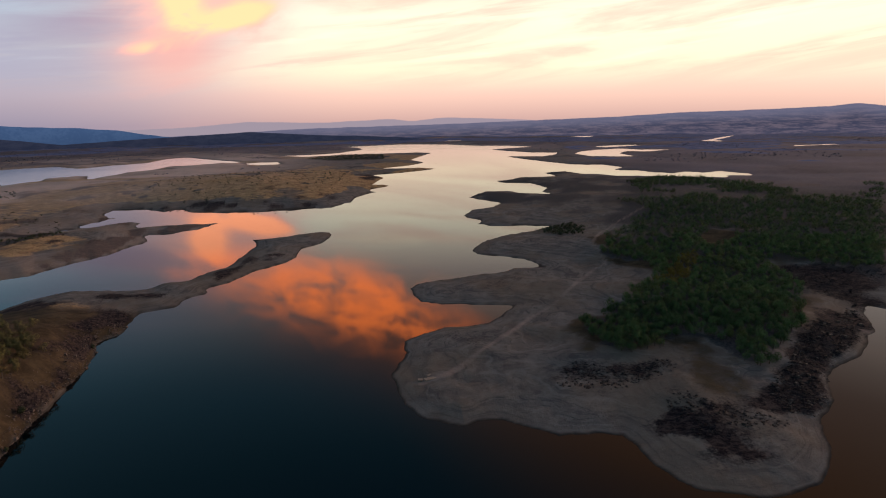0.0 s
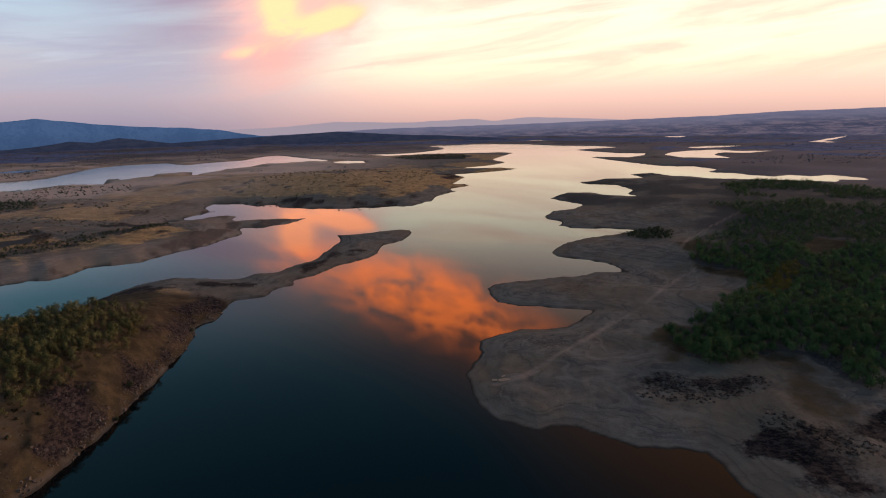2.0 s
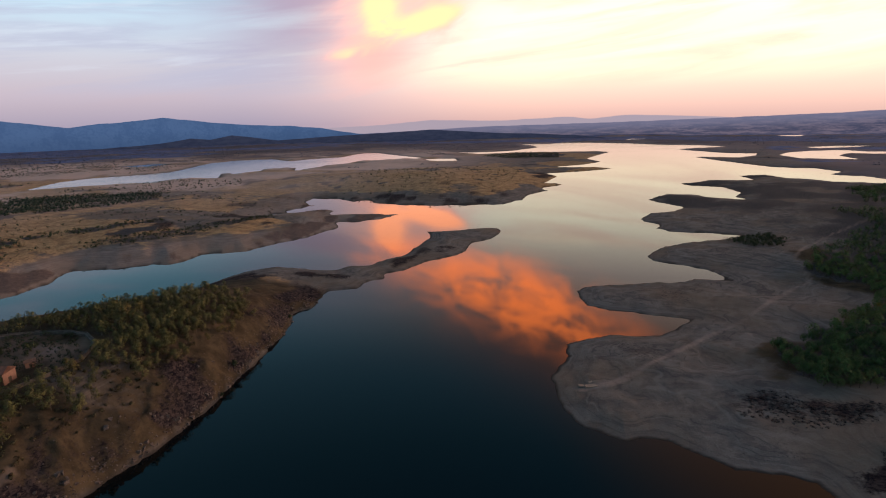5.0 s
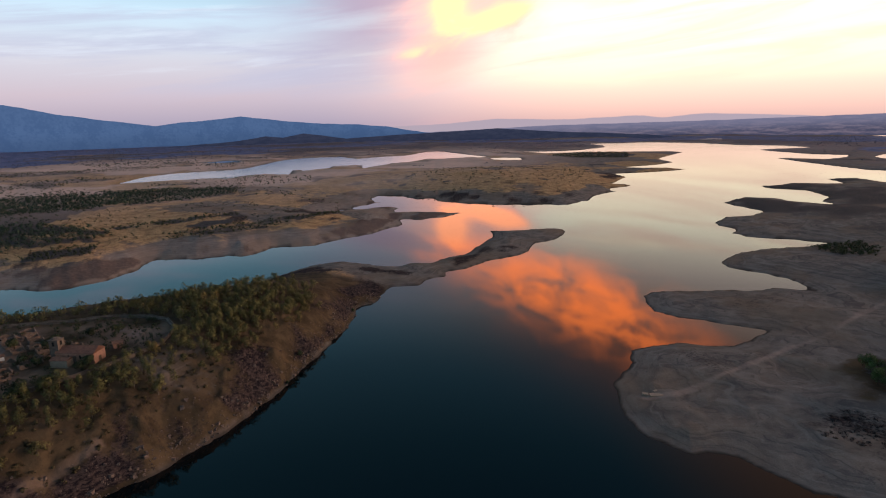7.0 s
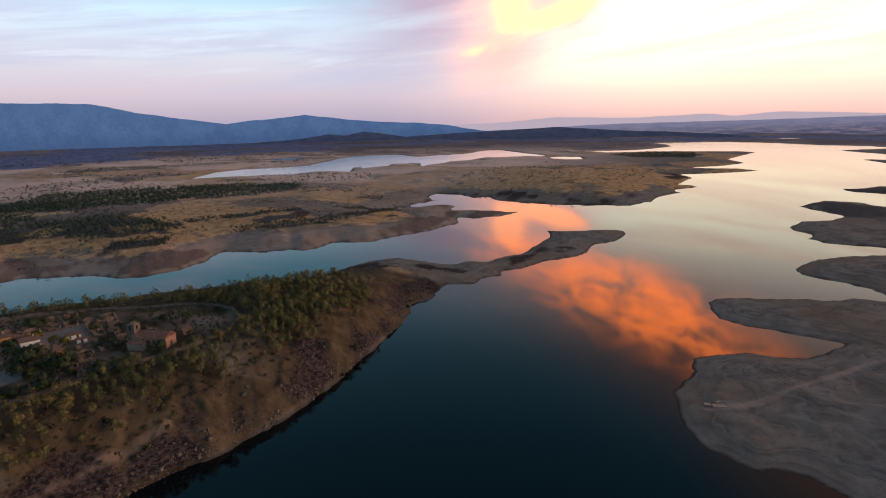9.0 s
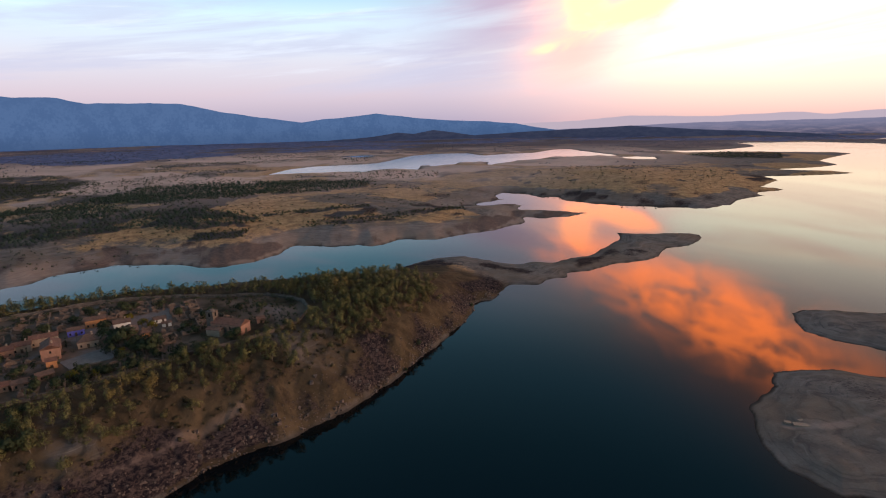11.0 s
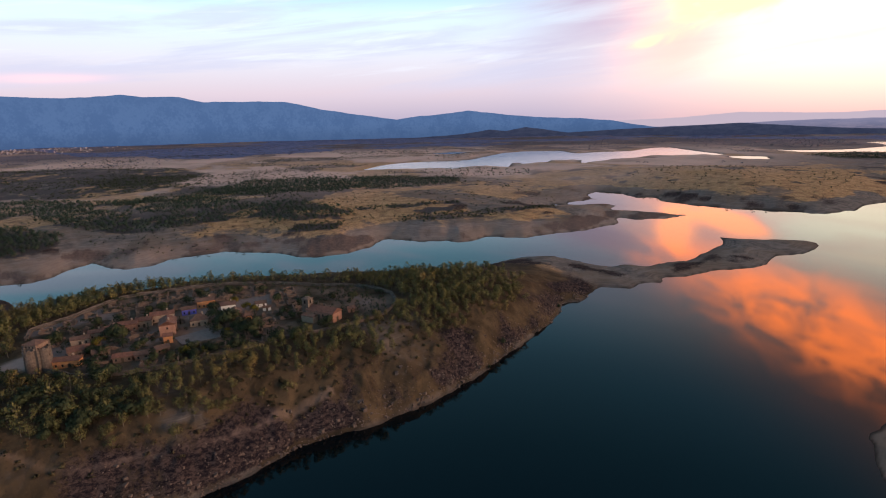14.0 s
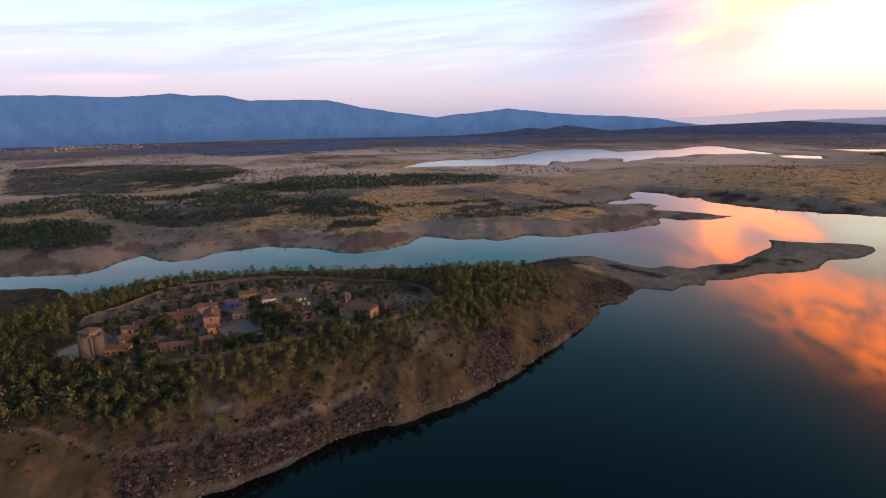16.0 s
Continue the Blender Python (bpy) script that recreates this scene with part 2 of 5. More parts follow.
PONDS = [
    [(-763, 2160), (-726, 2211), (-653, 2209), (-615, 2098), (-659, 2067), (-716, 2080)],
    [(587, 2439), (660, 2599), (772, 2716), (904, 2782), (945, 2657), (1107, 2655), (944, 2507), (840, 2541), (764, 2385), (770, 2191), (614, 2234)],
    [(830, 3029), (1028, 3165), (1152, 3151), (1004, 2995), (859, 2919)],
    [(1634, 3501), (1788, 3689), (1936, 3912), (2330, 4422), (1948, 3841), (1758, 3594), (1748, 3445), (1677, 3337)],
    [(1796, 2812), (1905, 2812), (2007, 2872), (2036, 2824), (1875, 2762), (1738, 2730)],
    [(1091, 4796), (1234, 4883), (1383, 4974), (1200, 4562)],
    [(-3, 4130), (86, 4389), (195, 4334), (81, 4147)],
    [(-1901, 1704), (-1892, 1840), (-1792, 1851), (-1768, 1719)],
]

# ---- woods, fields and tracks, metres ----
PINE_WOOD = [(98, 367), (119, 398), (147, 425), (184, 469), (207, 509), (200, 542), (183, 563), (175, 593), (199, 647), (239, 694), (269, 761),
    (302, 785), (311, 834), (299, 920), (361, 944), (418, 1241), (522, 1339), (631, 1305), (669, 1180), (731, 1106), (913, 1123), (413, 492),
    (379, 495), (357, 509), (345, 538), (314, 510), (311, 469), (320, 445), (277, 415), (260, 367), (220, 326), (196, 295), (181, 299), (177, 316),
    (171, 334), (157, 341), (134, 321), (114, 318), (100, 332)]
PINE_CLEARING = [(290, 607), (335, 664), (354, 637), (318, 591), (287, 572)]
OLIVE_PATCH = [(196, 472), (219, 505), (253, 549), (265, 542), (234, 493), (196, 442), (181, 443)]
BAY_TREES = [(131, 726), (163, 769), (184, 773), (193, 729), (179, 688), (149, 684)]
BANK_PINES = [(-829, -40), (-777, 6), (-744, 56), (-785, 103), (-830, 114), (-893, 86), (-957, 51), (-966, -6), (-994, -43)]
CHANNEL_PINES = [(-1163, -47), (-1349, 52), (-1386, 142), (-1216, 217), (-1190, 295), (-1089, 386), (-862, 379), (-855, 417), (-718, 465),
    (-670, 453), (-671, 395), (-700, 339), (-759, 333), (-778, 264), (-769, 214), (-796, 171), (-855, 141), (-893, 120), (-1103, 109), (-1047, 50),
    (-1074, -44)]
UPPER_PINES = [(-1163, 389), (-1362, 605), (-1278, 692), (-1227, 834), (-1086, 914), (-937, 939), (-867, 861), (-876, 594), (-930, 502), (-953, 421)]
BANK_SCRUB = [(-596, 470), (-548, 522), (-520, 609), (-499, 716), (-523, 752), (-543, 635), (-580, 553), (-623, 481)]
RIDGE_SCRUB = [(-703, 465), (-715, 506), (-671, 564), (-638, 634), (-618, 613), (-661, 510)]
KNOLL_SCRUB = [(-648, 329), (-668, 357), (-637, 411), (-611, 385), (-617, 345)]
MOOR = [(-2403, 45), (-2376, 257), (-2046, 614), (-1712, 631), (-1349, 361), (-1312, 235), (-1427, 94), (-1524, 1)]
MOOR_FAR = [(-1719, 314), (-1779, 448), (-1637, 603), (-1463, 553), (-1332, 420), (-1495, 296)]
ISLE_TREES = [(-569, 2311), (-468, 2534), (-253, 2457), (-229, 2214), (-397, 2143)]
DARK_FIELD_A = [(52, 308), (78, 312), (99, 303), (137, 304), (126, 286), (91, 277), (67, 278), (56, 289)]
DARK_FIELD_B = [(124, 265), (147, 259), (157, 250), (174, 244), (163, 223), (140, 223), (112, 224), (113, 245)]
CLIFF = [(193, 291), (228, 336), (276, 379), (338, 417), (301, 359), (259, 326), (230, 299), (203, 261), (186, 249), (173, 252), (175, 271)]
SAND_TOP = [(150, 337), (169, 346), (177, 309), (176, 282), (151, 259), (134, 263), (133, 288)]
PLAZA = [(-321, 87), (-322, 113), (-311, 112), (-303, 106), (-307, 87)]
CASTLE_YARD = [(-348, 8), (-349, 21), (-331, 21), (-334, 9)]
TRACK_EAST = [(-14, 292), (1, 301), (15, 319), (36, 351), (61, 388), (93, 430), (117, 471), (151, 532), (171, 555), (175, 595), (176, 628),
    (197, 676), (248, 758), (303, 834), (336, 877), (338, 908)]
TRACK_EAST_B = [(266, 397), (276, 379), (289, 368), (298, 359)]
TRACK_VILLAGE = [(-270, -16), (-266, -7), (-255, 5), (-241, 18), (-237, 30), (-235, 45), (-229, 60), (-228, 77), (-229, 103), (-227, 131)]
TRACK_CAPE = [(-569, 962), (-539, 1034), (-510, 1111), (-465, 1185)]
TRACK_NORTH = [(-739, -12), (-712, 36), (-721, 69), (-739, 88), (-766, 117), (-849, 122), (-960, 137), (-1105, 151)]
TRACK_UPPER = [(-1600, 22), (-1654, 113), (-1783, 201), (-1764, 294)]
EAST_HEATH = [(329, 510), (371, 521), (391, 511), (417, 495), (349, 408), (340, 419), (324, 429), (311, 437), (308, 464)]

# ---- the lie of the land ----
TABLE = np.random.RandomState(7).rand(256, 256)


def grain(x, y):
    """Smooth noise from 0 to 1 with a cell of 1."""
    i, j = np.floor(x).astype(int), np.floor(y).astype(int)
    u, v = x - i, y - j
    u, v = u * u * (3 - 2 * u), v * v * (3 - 2 * v)
    a, b = TABLE[i & 255, j & 255], TABLE[(i + 1) & 255, j & 255]
    c, d = TABLE[i & 255, (j + 1) & 255], TABLE[(i + 1) & 255, (j + 1) & 255]
    return (a * (1 - u) + b * u) * (1 - v) + (c * (1 - u) + d * u) * v


def fbm(x, y, size, octaves=4, shift=0.0):
    """Noise from about -1 to 1, whose largest forms are size metres wide."""
    total, amp, norm = 0.0, 1.0, 0.0
    for k in range(octaves):
        total = total + amp * (grain(x / size + 17.3 * k + shift, y / size - 9.1 * k + 2 * shift) * 2 - 1)
        norm += amp
        size, amp = size / 2.05, amp * 0.5
    return total / norm * 1.4


def smooth(v, a, b):
    t = np.clip((v - a) / (b - a), 0, 1)
    return t * t * (3 - 2 * t)


def line_distance(x, y, points, closed=False):
    """Metres to a line through points, and how far along it the nearest place is."""
    best, along = np.full(x.shape, 1e9), np.zeros(x.shape)
    run = 0.0
    for (ax, ay), (bx, by) in zip(points, points[1:] + points[:1] if closed else points[1:]):
        ux, uy = bx - ax, by - ay
        n = max(ux * ux + uy * uy, 1e-6)
        f = np.clip(((x - ax) * ux + (y - ay) * uy) / n, 0, 1)
        d = (x - ax - f * ux) ** 2 + (y - ay - f * uy) ** 2
        near = d < best
        best, along = np.where(near, d, best), np.where(near, run + f * n ** 0.5, along)
        run += n ** 0.5
    return np.sqrt(best), along


def inside(x, y, points):
    odd = np.zeros(x.shape, bool)
    for (ax, ay), (bx, by) in zip(points, points[1:] + points[:1]):
        if ay != by:
            odd ^= ((ay > y) != (by > y)) & (x < (bx - ax) * (y - ay) / (by - ay) + ax)
    return odd


def area(x, y, points):
    """Metres inside (plus) or outside (minus) of an outline."""
    d = np.full(x.shape, -400.0)
    px, py = [p[0] for p in points], [p[1] for p in points]
    near = (x > min(px) - 400) & (x < max(px) + 400) & (y > min(py) - 400) & (y < max(py) + 400)
    if near.any():
        xx, yy = x[near], y[near]
        d[near] = line_distance(xx, yy, points, True)[0] * np.where(inside(xx, yy, points), 1, -1)
    return d


SHORES = {
    "village": VILLAGE_SHORE + VILLAGE_BACK_SHORE + [(-700, -120), (-900, -700), (-220, -700), (-240, -100), (-221, 10)],
    "north": NORTH_SHORE + CAPE_SHORE + [(-1500, 3300), (-5500, 3300), (-5500, -500), (-1000, -300)],
    "far": FAR_SHORE + [(5600, 1418), (5600, 5600), (-5600, 5600), (-5600, 2900), (-1500, 2700)],
    "east": EAST_BAYS + EAST_POINT + [(420, 380), (520, 330), (700, 200), (1500, -700), (5600, -900), (5600, 1430)],
    "south": [(-5600, -600), (-800, -650), (900, -900), (5600, -800), (5600, -5600), (-5600, -5600)],
}


def shore(x, y):
    """Metres from the waterline, plus on land, and the same for the village's and the eastern land alone."""
    wob = 2.2 * fbm(x, y, 16, 3) + 2.5 * fbm(x, y, 70, 2, 3.0) * smooth(np.hypot(x, y), 300, 1200)
    wob = wob + 1.9 * fbm(x, y, 8, 3, 22.0) * bump(x, y, -230, 190, 70, 230, 0, 1.0)
    parts = {k: area(x, y, v) for k, v in SHORES.items()}
    d = np.maximum.reduce(list(parts.values()))
    for pond in [WEST_LAKE, WEST_LAKE_ARM, *PONDS]:
        d = np.minimum(d, -area(x, y, pond))
    return d + wob, parts["village"], parts["east"], parts["north"]


def bump(x, y, cx, cy, rx, ry, turn, high):
    c, s = math.cos(radians(turn)), math.sin(radians(turn))
    u, v = ((x - cx) * c + (y - cy) * s) / rx, ((y - cy) * c - (x - cx) * s) / ry
    return high * np.exp(-(u * u + v * v))


def land(x, y):
    """Height of the ground over the water at x, y (arrays of metres), with the metres from the shore."""
    d, dv, de, dn = shore(x, y)
    far = np.hypot(x, y)
    # how steeply the banks rise and how high the land behind them stands
    steep = 0.10 + 0.12 * bump(x, y, -420, 1250, 420, 420, 0, 1.0) + 0.05 * smooth(dv, -10, 0) + (0.30 + 0.50 * smooth(x, -330, -285)) * smooth(dv, -10, 0) * smooth(y, 430, 300) + 0.16 * smooth(dn, -5, 0) * smooth(y, 820, 500)
    steep = steep + 0.22 * bump(x, y, 240, 310, 70, 90, -40, 1.0)
    top = 5.0 + 9.0 * smooth(dn, 0, 30) * smooth(far, 1500, 900) + 29.0 * smooth(dv, 0, 1) * smooth(y, 460, 250) * (0.05 + 0.95 * smooth(x, -530, -440))
    top = top + bump(x, y, 260, 520, 150, 260, -20, 17.0) + bump(x, y, 420, 900, 300, 260, 0, 12.0) + bump(x, y, 150, 290, 70, 60, 0, 5.0)
    top = top + bump(x, y, -640, 640, 120, 170, 30, 8.0) + bump(x, y, -440, 1280, 330, 300, 20, 24.0) + bump(x, y, -900, 500, 200, 300, 30, 10.0)
    pos = np.maximum(d, 0)
    z = top * np.where(dv > 0, np.tanh(pos * steep / np.maximum(top, 1)), 1 - np.exp(-pos * steep / np.maximum(top, 1)))
    rough = smooth(d, 0, 60)
    z = z + rough * (2.6 * fbm(x, y, 190, 4, 5.0) + 1.1 * fbm(x, y, 45, 4, 1.0) * (0.4 + rough))
    z = z + smooth(d, 1, 20) * (0.5 * fbm(x, y, 11, 3, 8.0) + 0.9 * np.abs(fbm(x, y, 38, 4, 15.0)))
    gully = smooth(dn, 0, 12) * smooth(dn, 70, 30) * smooth(far, 1500, 900)
    z = z - gully * 1.8 * smooth(fbm(x, y, 26, 3, 18.0), 0.1, 0.7)
    # rock ledges on the steep village bank and the eastern cliff
    ledge = smooth(dv, 0, 4) * smooth(dv, 70, 25) * smooth(y, 440, 330) + bump(x, y, 235, 310, 45, 70, -40, 1.0)
    z = z + ledge * smooth(d, 0, 5) * (2.4 * np.abs(fbm(x, y, 18, 4, 4.0)) + 1.0 * np.abs(fbm(x, y, 5, 2, 6.0)))
    # the walled village stands on a levelled top
    flat = smooth(area(x, y, TOWN_WALL), -28, 2)
    z = z * (1 - flat) + flat * (31.0 + 0.9 * fbm(x, y, 60, 3, 9.0))
    z = np.where(d < 0, np.maximum(-8, 0.30 * d), np.maximum(z, 0.06 * np.minimum(d, 6)))
    z = z + smooth(far, 3300, 4900) * np.maximum(0, 14 * fbm(x, y, 700, 3, 2.0)) * smooth(d, 20, 160)
    return z, d, dv, de, dn


def ground_at(x, y):
    return float(land(np.array([float(x)]), np.array([float(y)]))[0][0])


# ---- materials ----
def material(name, rough=0.8, metal=0.0):
    m = bpy.data.materials.new(name)
    m.use_nodes = True
    n = Nodes(m.node_tree)
    shader = m.node_tree.nodes["Principled BSDF"]
    shader.inputs["Roughness"].default_value, shader.inputs["Metallic"].default_value = rough, metal
    return m, n, shader


def plain(name, col, vary=0.25, scale=1.5, rough=0.85, bump_by=0.0):
    """A matt surface with stains at two scales; each object a little different."""
    m, n, s = material(name, rough)
    where = n.add("ShaderNodeTexCoord").outputs["Object"]
    one = n.add("ShaderNodeObjectInfo").outputs["Random"]
    blot = n.math("ADD", n.math("MULTIPLY", n.noise(where, scale, 4), 0.6), n.math("MULTIPLY", n.noise(where, scale * 7, 3), 0.4))
    dark, pale = [c * (1 - vary) for c in col], [min(1, c * (1 + vary)) for c in col]
    base = n.mix(n.span(blot, 0.3, 0.7), (*dark, 1), (*pale, 1))
    base = n.mix(n.math("MULTIPLY", one, 0.3), base, (*[c * (1 - vary) for c in col], 1))
    n.put(s.inputs["Base Color"], base)
    if bump_by:
        b = n.add("ShaderNodeBump", {"Height": blot, "Distance": bump_by})
        n.put(s.inputs["Normal"], b.outputs[0])
    return m


def earth():
    """Ground cover: bare silt, dry grass, red soil, scrub and rock, told apart by the masks in the mesh."""
    m, n, s = material("earth", 1.0)
    s.inputs["Specular IOR Level"].default_value = 0.05
    where = n.add("ShaderNodeNewGeometry").outputs["Position"]
    mask = n.add("ShaderNodeAttribute")
    mask.attribute_name = "cover"
    grass, soil, pale = n.add("ShaderNodeSeparateColor", {0: mask.outputs["Color"]}).outputs
    more = n.add("ShaderNodeAttribute")
    more.attribute_name = "cover_more"
    rock, wood, wet_shade = n.add("ShaderNodeSeparateColor", {0: more.outputs["Color"]}).outputs
    big, mid, fine = n.noise(where, 0.012, 5), n.noise(where, 0.07, 6, 0.68, 0.4), n.noise(where, 0.55, 5, 0.7)
    level = n.add("ShaderNodeSeparateXYZ", {0: where}).outputs[2]
    # old waterlines: thin bands that follow the height
    lines = n.add("ShaderNodeCombineXYZ", {0: n.math("MULTIPLY", big, 3.0), 1: n.math("MULTIPLY", mid, 0.8), 2: n.math("MULTIPLY", level, 1.6)}).outputs[0]
    strata = n.noise(lines, 1.7, 4, 0.6)
    silt = n.mix(n.span(mid, 0.30, 0.70), (0.128, 0.112, 0.104, 1), (0.226, 0.196, 0.176, 1))
    silt = n.mix(n.span(strata, 0.54, 0.66, 0.0, 0.42), silt, (0.29, 0.262, 0.238, 1))
    silt = n.mix(n.span(strata, 0.47, 0.36, 0.0, 0.6), silt, (0.078, 0.072, 0.074, 1))
    silt = n.mix(n.span(big, 0.42, 0.62, 0.0, 0.55), silt, (0.205, 0.145, 0.102, 1))
    hay = n.mix(n.span(mid, 0.32, 0.68), (0.30, 0.180, 0.098, 1), (0.60, 0.375, 0.192, 1))
    hay = n.mix(n.span(fine, 0.50, 0.64, 0.0, 0.85), hay, (0.09, 0.070, 0.038, 1))
    red = n.mix(n.span(mid, 0.32, 0.68), (0.040, 0.030, 0.019, 1), (0.108, 0.076, 0.046, 1))
    red = n.mix(n.span(fine, 0.55, 0.72, 0.0, 0.6), red, (0.040, 0.031, 0.022, 1))
    slant = n.add("ShaderNodeVectorMath", {0: where, 1: (0.6, 1.0, 2.2)})
    slant.operation = "MULTIPLY"
    stone = n.mix(n.span(n.noise(slant.outputs[0], 0.32, 9, 0.82, 0.4), 0.43, 0.60), (0.012, 0.010, 0.014, 1), (0.078, 0.056, 0.051, 1))
    scrub = n.mix(n.span(fine, 0.35, 0.65), (0.036, 0.036, 0.042, 1), (0.108, 0.096, 0.094, 1))
    col = n.mix(n.span(n.math("ADD", grass, n.math("MULTIPLY", n.math("SUBTRACT", mid, 0.5), 0.9)), 0.35, 0.6), silt, hay)
    col = n.mix(n.span(n.math("ADD", soil, n.math("MULTIPLY", n.math("SUBTRACT", mid, 0.5), 0.9)), 0.3, 0.65), col, red)
    col = n.mix(n.span(n.math("ADD", rock, n.math("MULTIPLY", n.math("SUBTRACT", fine, 0.5), 1.3)), 0.22, 0.78), col, stone)
    col = n.mix(n.span(n.math("ADD", wood, n.math("MULTIPLY", n.math("SUBTRACT", fine, 0.5), 1.0)), 0.35, 0.65), col, scrub)
    # dark waterline: wetness and the edge's shadow, both put into the colour
    col = n.mix(n.math("MULTIPLY", wet_shade, 0.85), col, (0.018, 0.015, 0.014, 1))
    # the far plain: haze put into the colour, lilac over heath, blue over holm-oak woods
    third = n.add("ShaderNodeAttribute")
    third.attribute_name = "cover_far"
    hazed_oakwood, heath, _ = n.add("ShaderNodeSeparateColor", {0: third.outputs["Color"]}).outputs
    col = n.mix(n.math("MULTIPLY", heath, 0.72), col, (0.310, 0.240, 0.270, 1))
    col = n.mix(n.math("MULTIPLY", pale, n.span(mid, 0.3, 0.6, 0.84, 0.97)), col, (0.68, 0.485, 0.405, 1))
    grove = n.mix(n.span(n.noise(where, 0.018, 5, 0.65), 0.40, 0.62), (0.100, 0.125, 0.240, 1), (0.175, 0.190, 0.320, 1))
    col = n.mix(n.span(n.math("ADD", hazed_oakwood, n.math("MULTIPLY", n.math("SUBTRACT", n.noise(where, 0.011, 6, 0.7), 0.5), 1.1)), 0.36, 0.58), col, grove)
    n.put(s.inputs["Base Color"], col)
    b = n.add("ShaderNodeBump", {"Height": n.math("ADD", n.math("MULTIPLY", mid, 1.1), n.math("MULTIPLY", fine, 0.5)), "Distance": 1.0, "Strength": 0.6})
    n.put(s.inputs["Normal"], b.outputs[0])
    return m


def lake():
    """Still water; wind ruffles it far out and on the western arm."""
    m, n, s = material("lake_water", 0.035)
    s.inputs["IOR"].default_value = 1.333
    where = n.add("ShaderNodeNewGeometry").outputs["Position"]
    px, py, _ = n.add("ShaderNodeSeparateXYZ", {0: where}).outputs
    depth = n.mix(n.span(n.noise(where, 0.006, 3), 0.3, 0.7), (0.0006, 0.0034, 0.0054, 1), (0.0009, 0.0048, 0.0068, 1))
    n.put(s.inputs["Base Color"], depth)
    wind = n.math("MAXIMUM", n.span(py, 2100.0, 3300.0), n.span(px, -850.0, -1250.0))
    lanes = n.span(n.noise(where, 0.004, 4), 0.35, 0.65, 0.8, 1.15)
    n.put(s.inputs["Roughness"], n.math("ADD", 0.03, n.math("MULTIPLY", wind, n.math("MULTIPLY", lanes, 0.09))))
    b = n.add("ShaderNodeBump", {"Height": n.noise(where, 0.6, 3), "Distance": 0.01, "Strength": 0.25})
    n.put(s.inputs["Normal"], b.outputs[0])
    return m


EARTH, LAKE = earth(), lake()


# ---- ground and water ----
def link_mesh(name, verts, faces, mat, parent=None, label="", category="", kind=""):
    me = bpy.data.meshes.new(name)
    me.from_pydata(verts, [], faces)
    me.materials.append(mat)
    ob = new(name, me)
    if parent:
        ob.parent = parent
    return tagged(ob, label, category, "", kind)


def sheet():
    """One sheet of ground, a ring grid that is finest where the valley lies."""
    turns = np.radians(np.concatenate([np.arange(-45, 97, 0.22), np.arange(97, 315, 2.0)]))
    out = [60.0]
    while out[-1] < 5000:
        out.append(out[-1] + min(max(out[-1] ** 2 / EYE * 0.0039, 0.6), 30))
    out = np.array(out)
    r, a = np.meshgrid(out, turns, indexing="ij")
    x, y = -np.sin(a) * r, np.cos(a) * r
    z, d, dv, de, dn = land(x, y)
    nr, na = r.shape
    co = np.stack([x, y, z], -1).reshape(-1, 3)
    i = np.arange(nr - 1)[:, None] * na
    j = np.arange(na)[None, :]
    k = (j + 1) % na
    quads = np.stack([i + j, i + na + j, i + na + k, i + k], -1).reshape(-1, 4)
    # the middle, under the hanging eye, is lake bed
    inner = len(co)
    co = np.vstack([co, [[0, 0, -8]]])
    me = bpy.data.meshes.new("ground")
    tris = np.stack([np.full(na, inner), np.arange(na), (np.arange(na) + 1) % na], -1)
    nq, nt = len(quads), len(tris)
    me.vertices.add(len(co)), me.loops.add(nq * 4 + nt * 3), me.polygons.add(nq + nt)
    me.vertices.foreach_set("co", co.astype(np.float32).ravel())
    me.loops.foreach_set("vertex_index", np.concatenate([quads[:, ::-1].ravel(), tris.ravel()]).astype(np.int32))
    me.polygons.foreach_set("loop_start", np.concatenate([np.arange(nq) * 4, nq * 4 + np.arange(nt) * 3]).astype(np.int32))
    me.polygons.foreach_set("use_smooth", np.ones(nq + nt, bool))
    me.update()
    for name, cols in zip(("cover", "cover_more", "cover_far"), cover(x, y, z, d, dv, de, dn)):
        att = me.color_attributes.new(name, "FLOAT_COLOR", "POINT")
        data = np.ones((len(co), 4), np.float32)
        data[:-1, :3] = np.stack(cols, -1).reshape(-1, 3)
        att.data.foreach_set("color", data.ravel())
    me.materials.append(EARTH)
    return tagged(new("ground", me), "dry reservoir land of grey silt, golden grass and red soil", "ground", kind="structure")


def heath_bands(x, y):
    """Long belts of heath that lie across the western plain."""
    return fbm(np.degrees(np.arctan2(-x, y)) * 22, np.hypot(x, y) * 0.9, 170, 4, 33.0)


